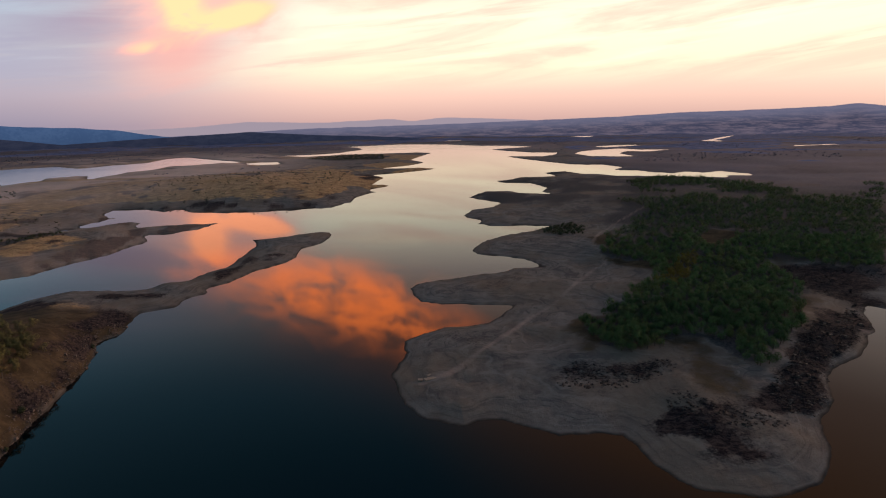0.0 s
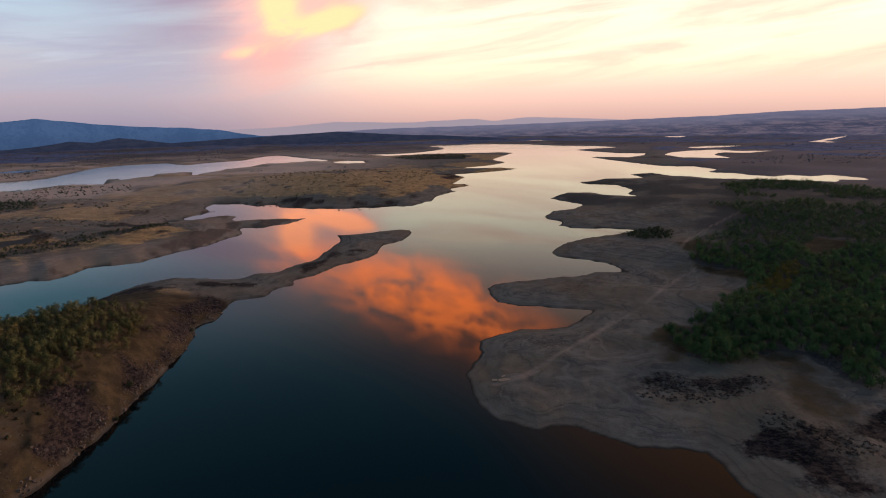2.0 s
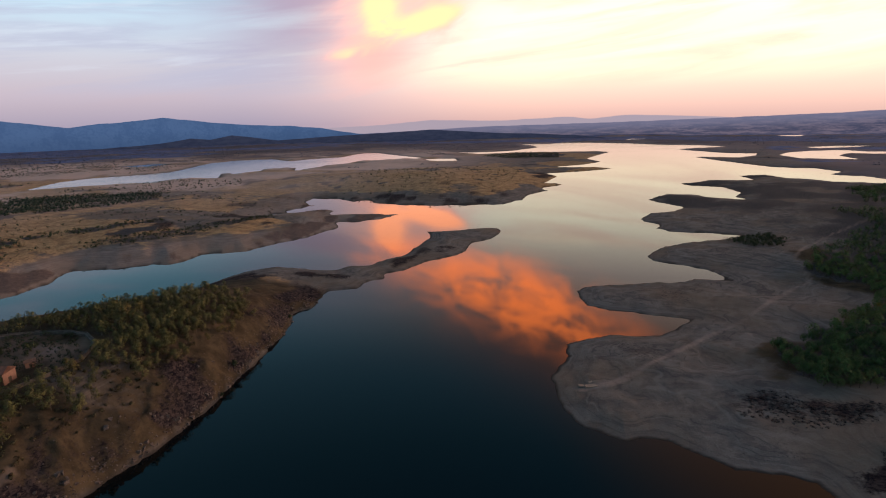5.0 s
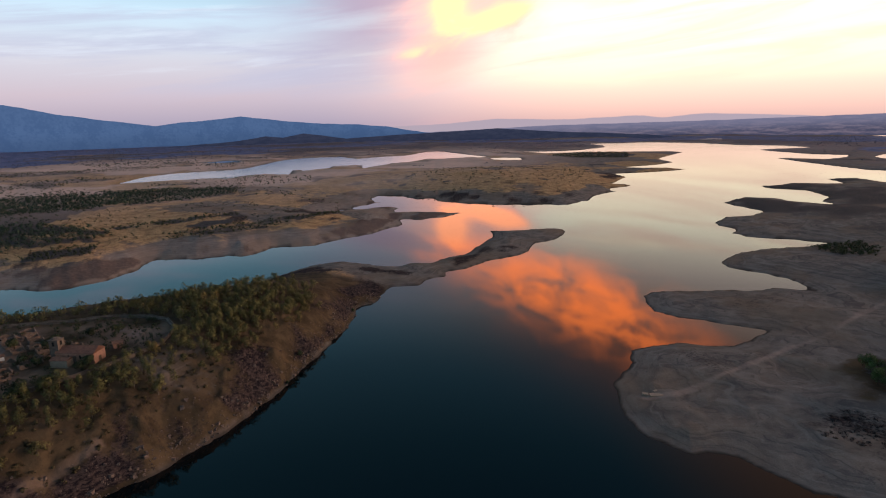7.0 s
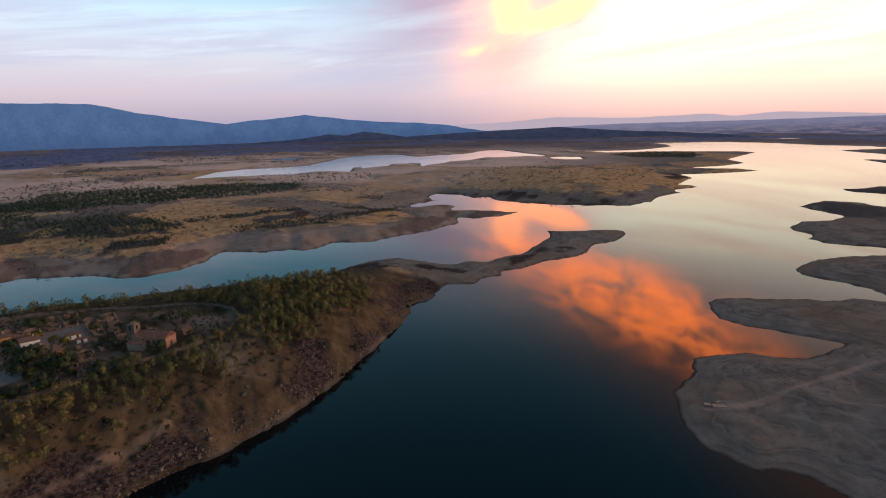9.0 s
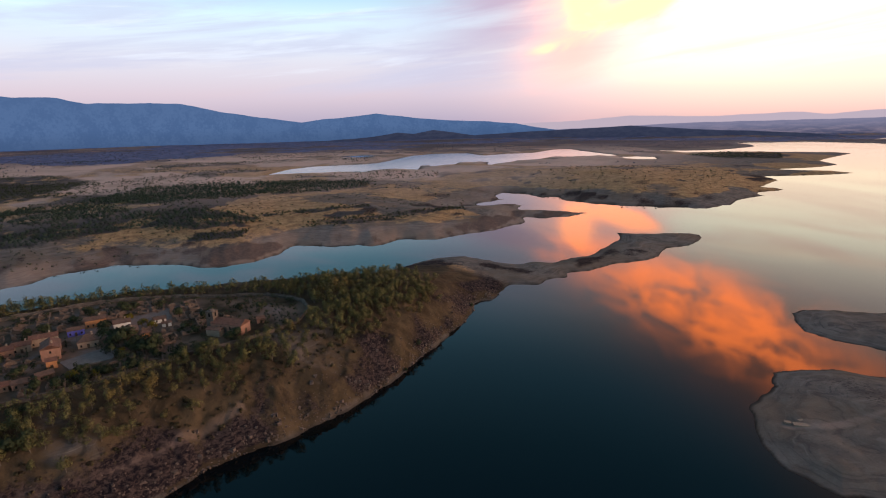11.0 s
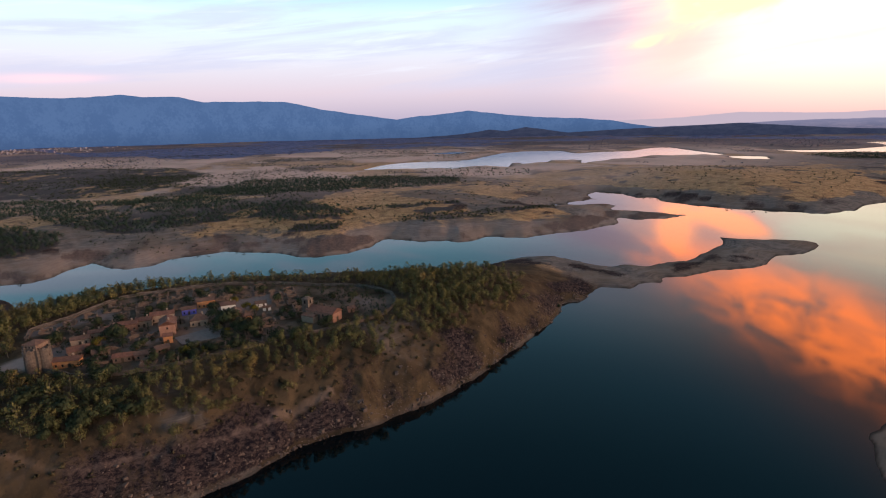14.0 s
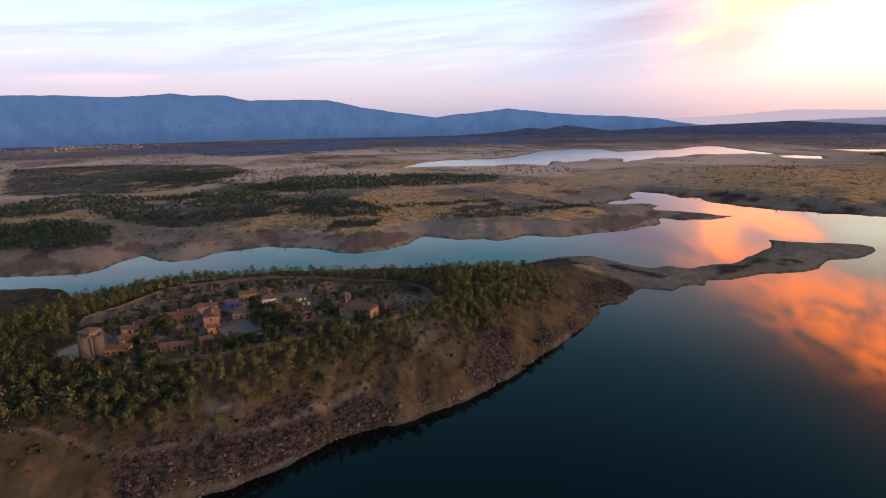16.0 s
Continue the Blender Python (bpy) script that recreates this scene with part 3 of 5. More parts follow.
def cover(x, y, z, d, dv, de, dn):
    """Masks from 0 to 1: dry grass, red soil, pale track; rock, scrub, wetness and waterline shade; hazed oaks, haze.
    """
    far = np.hypot(x, y)
    n1, n2, n3 = fbm(x, y, 160, 4, 11.0), fbm(x, y, 60, 4, 12.0), fbm(x, y, 22, 4, 13.0)
    soft = lambda outline, edge=10.0: smooth(area(x, y, outline) + 0.7 * edge * n3, -edge, edge)
    village, east, north = smooth(dv, -5, 5), smooth(de, -5, 5), smooth(dn, -5, 5)
    slope = village * smooth(y, 460, 390)
    wide_n = fbm(x, y, 330, 4, 41.0)
    grass = north * smooth(z, 6, 11) * (0.72 + 1.0 * n1 + 0.3 * wide_n) + (1 - village) * (1 - east) * (1 - north) * smooth(d, 30, 140) * (0.10 + 0.6 * n1)
    grass = grass + bump(x, y, -470, 1270, 330, 330, 20, 0.85) * smooth(d, 45, 100) * (0.8 + 0.5 * n2) + bump(x, y, -325, 400, 60, 60, 0, 0.65) * smooth(d, 6, 24)
    grass = grass + east * soft(SAND_TOP, 14) * (0.34 + 0.5 * n2) + village * smooth(y, 20, -10) * smooth(d, 8, 30) * 0.2
    grass = grass * (1 - soft(TOWN_WALL, 3) * 0.75)
    soil = slope * smooth(d, -3, -1) * (0.85 + 0.4 * n2) * (1 - 0.2 * smooth(y, 15, -20)) + east * smooth(z, 7, 13) * (0.40 + 0.5 * n2)
    strips = fbm(x * 0.9 + y * 0.35, y * 1.6, 300, 4, 61.0)
    grass = grass + north * smooth(far, 850, 1300) * smooth(strips, -0.02, 0.15) * 0.9
    grass = grass * (1 - 0.75 * smooth(far, 1500, 2200) * smooth(x, -500, -900))
    flats = (1 - east) * (1 - village) * smooth(far, 1000, 1500) * smooth(z, 12, 6) * smooth(d, 0, 30) * smooth(x, -250, -900) * smooth(far, 3300, 2500) * (1 - 0.95 * soft(MOOR, 20)) * (1 - 0.8 * smooth(strips, 0.0, 0.2))
    grass = grass + north * smooth(far, 1000, 1500) * 0.25
    soil = soil + east * (smooth(area(x, y, PINE_WOOD) + 9 * n3, -34, -4) * (0.42 + 0.7 * n2) + soft(SAND_TOP, 14) * 0.55) + (north * (0.36 + 0.4 * n2) * smooth(d, 2, 12)) * smooth(far, 1500, 700) * smooth(z, 12, 8)
    track = np.zeros(x.shape)
    for path, wide in ((TRACK_EAST, 2.6), (TRACK_EAST_B, 2.2), (TRACK_VILLAGE, 2.2), (TRACK_CAPE, 3.0), (TRACK_NORTH, 3.2), (TRACK_UPPER, 7.0)):
        track = np.maximum(track, smooth(line_distance(x, y, path)[0] + 1.3 * n3, wide, wide * 0.3) * (0.17 + 0.18 * n2))
    track = np.maximum(track, 0.75 * soft(CASTLE_YARD, 3))
    track = np.maximum(track, soft(TOWN_WALL, 3) * (0.14 + 0.25 * n3))
    track = np.maximum(track, north * (0.20 + 0.05 * n1) * smooth(far, 1900, 1200) * smooth(d, 0, 4) * smooth(y, 1050, 850) * smooth(d, 70, 35))
    track = np.maximum(track, (1 - east) * (1 - village) * smooth(x, -250, -700) * smooth(far, 800, 1200) * smooth(far, 3400, 2400) * smooth(d, 10, 40) * (0.24 + 0.35 * n1) * (1 - 0.9 * soft(MOOR, 20)))
    soil = soil + soft(TOWN_WALL, 3) * (0.55 + 0.4 * n3)
    # rock and burnt-looking heather on the banks
    rock = slope * smooth(d, 0, 3) * smooth(d, 34, 14) * (0.68 + 1.0 * n2 + 1.0 * n3) * smooth(y, -20, 50) + slope * 0.15 * smooth(d, 1, 4) * smooth(d, 60, 30)
    rock = rock + (1 - slope) * smooth(n2 + 0.6 * n3, 0.10, 0.7) * smooth(d, 5, 16) * (0.75 - 0.4 * east) * smooth(far, 1700, 900) * (1 - soft(PINE_WOOD))
    rock = rock + east * (soft(EAST_HEATH, 12) * (0.85 + 0.6 * n3) + soft(CLIFF, 12) * (1.0 + 0.4 * n3) + soft(DARK_FIELD_A, 12) * (0.62 + 0.8 * n3) + soft(DARK_FIELD_B, 14) * (0.58 + 0.8 * n3))
    rock = rock + north * smooth(far, 820, 940) * smooth(far, 1900, 1500) * smooth(d, 3, 12) * smooth(d, 75, 40) * (0.42 + 0.8 * n2 + 0.3 * n3)
    rock = rock + north * smooth(far, 1000, 850) * smooth(d, 4, 10) * smooth(d, 62, 30) * (0.22 + 0.9 * n2 + 0.7 * n3)
    rock = rock * (1 - soft(SAND_TOP, 10) * 0.8)
    rock = rock + bump(x, y, -300, 455, 60, 50, 30, 0.4) * (0.6 + n3) * village
    belts_far = fbm(x, y, 140, 4, 71.0)
    wood = smooth(far, 1700, 2300) * smooth(fbm(x, y, 420, 4, 31.0) + 0.5 * smooth(far, 2000, 3600), 0.10, 0.28) * smooth(d, 50, 110) * (0.75 + 0.7 * belts_far)
    wood = np.maximum(wood, north * smooth(n2 + 0.6 * n1, 0.30, 0.55) * smooth(d, 30, 60) * 0.8 * (1 - smooth(strips, 0.02, 0.2)))
    wood = np.maximum(wood, north * smooth(far, 1000, 1400) * smooth(heath_bands(x, y), 0.08, 0.32) * 0.85 * smooth(d, 25, 70) * smooth(x, -500, -800))
    for place in (PINE_WOOD, CHANNEL_PINES, BANK_PINES, UPPER_PINES, BANK_SCRUB, RIDGE_SCRUB, KNOLL_SCRUB, MOOR, MOOR_FAR, ISLE_TREES):
        wood = np.maximum(wood, soft(place, 7) * (0.62 + 0.45 * n3))
    wood = np.maximum(wood, east * smooth(x + 0.5 * y, 540, 640) * (0.62 + 0.5 * n2))
    # brown heath with dark belts on the eastern plain
    plain_east = smooth(x - 0.12 * y, 150, 420) * smooth(far, 1000, 1400)
    belts = fbm(x * 0.45, y * 1.3, 260, 4, 51.0)
    wood = np.maximum(wood, plain_east * (0.72 + 1.1 * belts) * smooth(d, 4, 30))
    grass = grass * (1 - 0.85 * plain_east)
    soil = np.maximum(soil, plain_east * (0.45 - 0.5 * belts))
    wood = wood * (1 - soft(PINE_CLEARING, 6))
    wood = np.maximum(wood, soft(TOWN_WALL, 4) * smooth(n3 + 0.4 * n2, 0.15, 0.5) * 0.6)
    wet_shade = smooth(d, 2.4, 0.6) * (1 - 0.45 * slope)
    ok = lambda v: np.clip(v, 0, 1)
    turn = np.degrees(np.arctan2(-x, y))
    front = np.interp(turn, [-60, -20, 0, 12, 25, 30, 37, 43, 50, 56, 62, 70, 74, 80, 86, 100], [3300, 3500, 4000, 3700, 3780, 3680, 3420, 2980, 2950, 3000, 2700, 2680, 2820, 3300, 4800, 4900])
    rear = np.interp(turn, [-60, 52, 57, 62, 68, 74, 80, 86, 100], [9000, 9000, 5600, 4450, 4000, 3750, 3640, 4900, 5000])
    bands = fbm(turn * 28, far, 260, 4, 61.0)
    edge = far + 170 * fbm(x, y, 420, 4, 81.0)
    hazed_oakwood = smooth(edge, front - 60, front + 90) * smooth(edge, rear + 120, rear - 60) * (0.86 + 0.9 * bands)
    hazed_oakwood = np.maximum(hazed_oakwood, smooth(turn, 55, 62) * smooth(far, 4150, 4300) * smooth(bands, -0.05, 0.25) * 0.8)
    # distance haze as a lilac tint, painted on more strongly farther off
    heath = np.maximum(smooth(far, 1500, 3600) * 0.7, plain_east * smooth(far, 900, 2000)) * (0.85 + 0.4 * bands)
    hazed_oakwood = np.maximum(hazed_oakwood, plain_east * smooth(far, 1500, 2100) * smooth(bands, 0.0, 0.3) * 0.75 * smooth(d, 30, 90))
    return (ok(grass), ok(soil), ok(np.maximum(track, flats * (0.95 + 0.4 * n1)))), (ok(rock), ok(wood), ok(wet_shade)), (ok(hazed_oakwood), ok(heath), 0 * far)


ground = sheet()
ring = [(5000 * math.cos(2 * math.pi * k / 96), 5000 * math.sin(2 * math.pi * k / 96), 0.0) for k in range(96)]
water = link_mesh("water", ring, [tuple(range(96))], LAKE, None, "still dark reservoir water mirroring the sunset sky", "water", "structure")


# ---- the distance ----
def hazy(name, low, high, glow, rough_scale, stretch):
    """Far-off hills; the light of the air between is put in as emission."""
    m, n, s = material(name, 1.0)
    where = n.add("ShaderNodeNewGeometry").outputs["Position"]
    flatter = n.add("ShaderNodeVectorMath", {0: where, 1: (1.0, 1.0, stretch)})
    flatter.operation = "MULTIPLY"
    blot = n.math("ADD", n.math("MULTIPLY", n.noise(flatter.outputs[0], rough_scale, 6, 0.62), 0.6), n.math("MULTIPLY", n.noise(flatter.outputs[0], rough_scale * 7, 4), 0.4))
    # the painted haze glow runs from dark at the foot to pale above
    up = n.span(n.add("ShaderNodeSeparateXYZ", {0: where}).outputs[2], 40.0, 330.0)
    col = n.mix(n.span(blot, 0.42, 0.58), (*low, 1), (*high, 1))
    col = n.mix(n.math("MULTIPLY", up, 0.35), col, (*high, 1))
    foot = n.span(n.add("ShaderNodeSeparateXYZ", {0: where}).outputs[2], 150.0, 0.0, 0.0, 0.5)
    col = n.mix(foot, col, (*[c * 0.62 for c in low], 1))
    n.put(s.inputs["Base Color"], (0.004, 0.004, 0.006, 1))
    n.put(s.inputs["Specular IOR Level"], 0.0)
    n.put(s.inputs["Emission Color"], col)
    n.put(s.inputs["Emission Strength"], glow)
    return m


def ridge(name, crest, near, deep, step, seed, mat, label, rough, relief=1.0):
    """A range of hills round the valley: crest gives azimuth and elevation in degrees as seen from the valley's middle."""
    turns = np.arange(-60, 112, step)
    high = np.interp(turns, [c[0] for c in crest], [c[1] for c in crest])
    high = high + rough * fbm(turns * 40, turns * 0 + seed, 60, 5, seed)
    levels = np.linspace(0, 1, 9)
    rows = []
    for v in levels:
        r = near + deep * v + 40 * (1 - v) * fbm(turns * 30, turns * 0 + v * 300, 90, 4, seed)
        top = EYE + r * np.tan(np.radians(high))
        wave = 0.12 * fbm(turns * 55, turns * 0 + 500 * v, 70, 4, seed + 1) * v * (1 - v) * 4
        z = -20 + (top + 20) * np.clip(v ** 0.9 + wave * relief, 0, 1)
        a = np.radians(turns)
        rows.append(np.stack([-np.sin(a) * r, np.cos(a) * r, z], -1))
    co = np.concatenate(rows)
    n = len(turns)
    faces = [(i * n + j, i * n + j + 1, (i + 1) * n + j + 1, (i + 1) * n + j) for i in range(len(levels) - 1) for j in range(n - 1)]
    ob = link_mesh(name, co.tolist(), faces, mat, None, label, "hills", "structure")
    for p in ob.data.polygons:
        p.use_smooth = True
    return ob


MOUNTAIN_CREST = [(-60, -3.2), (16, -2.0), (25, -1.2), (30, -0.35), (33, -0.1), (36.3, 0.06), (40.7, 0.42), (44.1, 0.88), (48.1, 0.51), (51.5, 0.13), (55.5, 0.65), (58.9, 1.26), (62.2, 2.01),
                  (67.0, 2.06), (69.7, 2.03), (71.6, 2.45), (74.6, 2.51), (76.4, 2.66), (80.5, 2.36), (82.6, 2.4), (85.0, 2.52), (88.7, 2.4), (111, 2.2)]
ridge("mountains", MOUNTAIN_CREST, 4760, 120, 0.10, 5.0, hazy("mountain_haze", (0.050, 0.097, 0.212), (0.065, 0.119, 0.245), 1.0, 0.008, 0.9), "blue mountain range veiled in evening haze", 0.06)
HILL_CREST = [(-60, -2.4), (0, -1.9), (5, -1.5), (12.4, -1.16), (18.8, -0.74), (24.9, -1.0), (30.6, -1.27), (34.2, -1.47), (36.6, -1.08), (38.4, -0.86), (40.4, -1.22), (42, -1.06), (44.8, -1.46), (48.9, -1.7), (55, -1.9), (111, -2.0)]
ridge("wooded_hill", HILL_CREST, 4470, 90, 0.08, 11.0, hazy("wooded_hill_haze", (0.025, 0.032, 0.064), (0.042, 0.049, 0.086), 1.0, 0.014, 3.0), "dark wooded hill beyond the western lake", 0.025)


# ---- trees ----
def foliage(name, dark, pale, tips=None):
    m, n, s = material(name, 0.75)
    s.inputs["Specular IOR Level"].default_value = 0.2
    one, leaf = n.add("ShaderNodeObjectInfo").outputs["Random"], n.add("ShaderNodeNewGeometry").outputs["Random Per Island"]
    where = n.add("ShaderNodeNewGeometry").outputs["Position"]
    tree = n.noise(where, 0.11, 2)
    f = n.math("ADD", n.math("MULTIPLY", leaf, 0.12), n.math("ADD", n.math("MULTIPLY", one, 0.38), n.math("MULTIPLY", n.span(tree, 0.35, 0.65), 0.5)))
    col = n.mix(f, (*dark, 1), (*pale, 1))
    if tips:
        col = n.mix(n.span(n.noise(where, 0.025, 2), 0.56, 0.66), col, n.mix(f, (*[c * 0.6 for c in tips], 1), (*tips, 1)))
    n.put(s.inputs["Base Color"], col)
    round_of = n.add("ShaderNodeAttribute")
    round_of.attribute_name = "puff"
    out = n.add("ShaderNodeVectorTransform", {0: round_of.outputs["Vector"]})
    out.vector_type, out.convert_from, out.convert_to = "NORMAL", "OBJECT", "WORLD"
    n.put(s.inputs["Normal"], out.outputs[0])
    return m


EUCALYPT = foliage("eucalyptus_leaves", (0.078, 0.082, 0.030), (0.238, 0.214, 0.076), (0.255, 0.195, 0.066))
PINE = foliage("pine_needles", (0.024, 0.054, 0.018), (0.118, 0.184, 0.056), (0.130, 0.155, 0.045))
OAK = foliage("oak_leaves", (0.022, 0.032, 0.016), (0.070, 0.085, 0.036))
# haze put into the leaf colour: pale blue-violet for the far plain
HAZED_OAK = foliage("hazed_oak_leaves", (0.120, 0.124, 0.170), (0.195, 0.190, 0.240))
PINE_FAR = foliage("dark_pine_needles", (0.022, 0.044, 0.030), (0.066, 0.100, 0.058))
LIME = foliage("yellowing_leaves", (0.10, 0.085, 0.012), (0.24, 0.18, 0.02))
HEATHER = foliage("heather", (0.018, 0.016, 0.020), (0.052, 0.044, 0.044))
BROOM = foliage("dry_broom", (0.036, 0.034, 0.018), (0.105, 0.084, 0.040))
BARK, PALE_BARK = plain("dark_bark", (0.07, 0.05, 0.035), 0.3, 3.0), plain("pale_bark", (0.17, 0.135, 0.105), 0.35, 3.0)


def leaves(rng, lobes, count, size):
    """Small bent sprays of leaves round a few lobes (x, y, z, radius, height)."""
    lobes = np.array(lobes, float)
    pick = rng.choice(len(lobes), count, p=lobes[:, 3] ** 2 / (lobes[:, 3] ** 2).sum())
    way = rng.normal(size=(count, 3))
    way[:, 2] += 0.25
    way /= np.linalg.norm(way, axis=1)[:, None]
    reach = rng.uniform(0.78, 1.08, count)[:, None]
    mid = lobes[pick, :3] + way * reach * lobes[pick][:, [3, 3, 4]]
    face = way + rng.normal(size=(count, 3)) * 0.28
    face /= np.linalg.norm(face, axis=1)[:, None]
    u = np.cross(face, rng.normal(size=(count, 3)))
    u /= np.linalg.norm(u, axis=1)[:, None]
    v = np.cross(face, u)
    s = size * rng.uniform(0.6, 1.35, count)[:, None]
    quad = np.stack([mid - u * s - face * s * 0.25, mid - v * s * 0.7, mid + u * s - face * s * 0.25, mid + v * s * 0.7], 1)
    # the crown's roundness, which its sprays share
    heart = np.average(lobes[:, :3], axis=0, weights=lobes[:, 3])
    puff = 0.75 * way + 0.4 * (mid - heart) / lobes[:, 3].mean() + 0.15 * face + (0, 0, 0.2)
    puff /= np.linalg.norm(puff, axis=1)[:, None]
    return quad.reshape(-1, 3), np.arange(count * 4).reshape(-1, 4), np.repeat(puff, 4, 0)


def set_puff(me, puff):
    """Stores the crown's roundness on the mesh."""
    me.attributes.new("puff", "FLOAT_VECTOR", "POINT").data.foreach_set("vector", np.asarray(puff, np.float32).ravel())


def stem(high, low, top, bend, sides=5, limbs=()):
    """A tapered trunk with limbs, as vertices and quads."""
    vs, fs = [], []

    def tube(a, b, ra, rb):
        a, b = Vector(a), Vector(b)
        q = (b - a).to_track_quat("Z", "Y")
        at = len(vs)
        for end, r in ((a, ra), (b, rb)):
            for k in range(sides):
                t = 2 * math.pi * k / sides
                vs.append(end + q @ Vector((r * math.cos(t), r * math.sin(t), 0)))
        for k in range(sides):
            fs.append((at + k, at + (k + 1) % sides, at + sides + (k + 1) % sides, at + sides + k))

    elbow = Vector((bend * 0.5, bend * 0.3, high * 0.5))
    tube((0, 0, -0.4), elbow, low, (low + top) / 2)
    tube(elbow, (bend, bend * 0.2, high), (low + top) / 2, top)
    for limb in limbs:
        start = Vector((bend * 0.5, bend * 0.3, high * 0.45))
        tube(start, limb, top * 1.1, top * 0.4)
    return np.array([tuple(v) for v in vs]), np.array(fs)


def tree_shape(kind, rng, count):
    """Lobes and size of a tree by its kind: height of crown, leaf size."""
    if kind == "eucalyptus":
        h = rng.uniform(5.8, 8.6)
        lobes = [(rng.normal() * w_, rng.normal() * w_, h * f, r * rng.uniform(0.75, 1.2), r * rng.uniform(0.65, 0.95)) for f, r, w_ in
                 ((0.30, 1.3, 1.3), (0.42, 1.8, 1.2), (0.54, 2.1, 1.0), (0.65, 2.1, 1.0), (0.75, 1.8, 0.9), (0.84, 1.5, 0.7), (0.92, 1.1, 0.4))]
        return h * 0.85, lobes, 0.26, 0.13, 0.05
    if kind == "pine":
        h = rng.uniform(4.6, 7.2)
        lobes = [(rng.normal() * 0.2, rng.normal() * 0.2, h * 0.48, 2.3, 1.9), (rng.normal() * 0.5, rng.normal() * 0.5, h * 0.74, 1.6, 1.4), (rng.normal(), rng.normal(), h * 0.56, 1.5, 1.2)]
        return h * 0.9, lobes, 0.36, 0.16, 0.07
    if kind == "oak":
        h = rng.uniform(2.8, 4.6)
        lobes = [(rng.normal() * 1.0, rng.normal() * 1.0, h * f, r, r * 0.75) for f, r in ((0.45, 1.5), (0.6, 1.7), (0.78, 1.3), (0.7, 1.2))]
        return h * 0.7, lobes, 0.34, 0.17, 0.08
    if kind == "cypress":
        return 6.0, [(0, 0, z, 0.75 - 0.07 * z, 1.0) for z in (1.2, 2.4, 3.6, 4.8, 6.0)], 0.24, 0.12, 0.05
    return 0.5, [(rng.normal() * 0.4, rng.normal() * 0.4, 0.45, 0.7, 0.5), (rng.normal() * 0.4, rng.normal() * 0.4, 0.6, 0.6, 0.5)], 0.26, 0.06, 0.03


def mesh_of(name, verts, faces, mat):
    me = bpy.data.meshes.new(name)
    me.from_pydata(np.asarray(verts).tolist(), [], np.asarray(faces).tolist())
    me.materials.append(mat)
    return me


def tree_models(kind, leaf_mat, bark_mat, amount, variants, seed, leaf_by=1.0):
    """Variants of one kind of tree, as pairs of meshes that its copies share."""
    rng, made = np.random.RandomState(seed), []
    for _ in range(variants):
        h, lobes, size, low, top = tree_shape(kind, rng, amount)
        bend = rng.normal() * 0.3
        limbs = [(l[0], l[1], l[2]) for l in lobes[:3]]
        co, quads, puff = leaves(rng, lobes, amount, size * leaf_by)
        crown = mesh_of("crown", co, quads, leaf_mat)
        set_puff(crown, puff)
        made.append((mesh_of("trunk", *stem(h, low, top, bend, 5, limbs), bark_mat), crown))
    return made


def plant(name, models, x, y, scale, turn, z, label, category, group):
    trunk, crown = models
    ob = new(name)
    ob.matrix_basis = Matrix.LocRotScale((x, y, z), Euler((0, 0, turn)), (scale, scale, scale))
    for part_name, me in (("trunk", trunk), ("crown", crown)):
        new(part_name, me).parent = ob
    return tagged(ob, label, category, group)


def thicket(name, kind, places, amount, seed, mats, label, category, variants=6, trunks=True, size_by=1.0, flat=1.0):
    """Trees past counting, joined in one mesh of stuff: places are x, y, scale."""
    rng = np.random.RandomState(seed)
    places = np.asarray(places, float)
    z = np.maximum(land(places[:, 0], places[:, 1])[0], 0) - 0.1
    co, quads, which, puffs, base = [], [], [], [], 0
    models = []
    for _ in range(variants):
        h, lobes, size, low, top = tree_shape(kind, rng, amount)
        lv, lf, puff = leaves(rng, lobes, amount, size * size_by)
        sv, sf = stem(h, low, top, rng.normal() * 0.3, 4) if trunks else (np.zeros((0, 3)), np.zeros((0, 4), int))
        models.append((np.vstack([lv, sv]), np.vstack([lf, sf + len(lv)]), np.r_[np.zeros(len(lf), int), np.ones(len(sf), int)], np.vstack([puff, np.zeros((len(sv), 3)) + (0, 0, 1)])))
    for (x, y, s), gz in zip(places, z):
        v, f, k, p = models[rng.randint(variants)]
        a = rng.uniform(0, 6.283)
        c, sn = math.cos(a) * s, math.sin(a) * s
        co.append(np.stack([v[:, 0] * c - v[:, 1] * sn + x, v[:, 0] * sn + v[:, 1] * c + y, v[:, 2] * s * flat * rng.uniform(0.85, 1.15) + gz], -1))
        ca, sa = math.cos(a), math.sin(a)
        puffs.append(np.stack([p[:, 0] * ca - p[:, 1] * sa, p[:, 0] * sa + p[:, 1] * ca, p[:, 2]], -1))
        quads.append(f + base)
        which.append(k)
        base += len(v)
    co, quads, which = np.concatenate(co), np.concatenate(quads), np.concatenate(which)
    me = bpy.data.meshes.new(name)
    me.vertices.add(len(co)), me.loops.add(len(quads) * 4), me.polygons.add(len(quads))
    me.vertices.foreach_set("co", co.astype(np.float32).ravel())
    me.loops.foreach_set("vertex_index", quads.astype(np.int32).ravel())
    me.polygons.foreach_set("loop_start", (np.arange(len(quads)) * 4).astype(np.int32))
    me.polygons.foreach_set("material_index", which.astype(np.int32))
    me.update()
    set_puff(me, np.concatenate(puffs))
    for m in mats:
        me.materials.append(m)
    return tagged(new(name, me), label, category, kind="stuff")


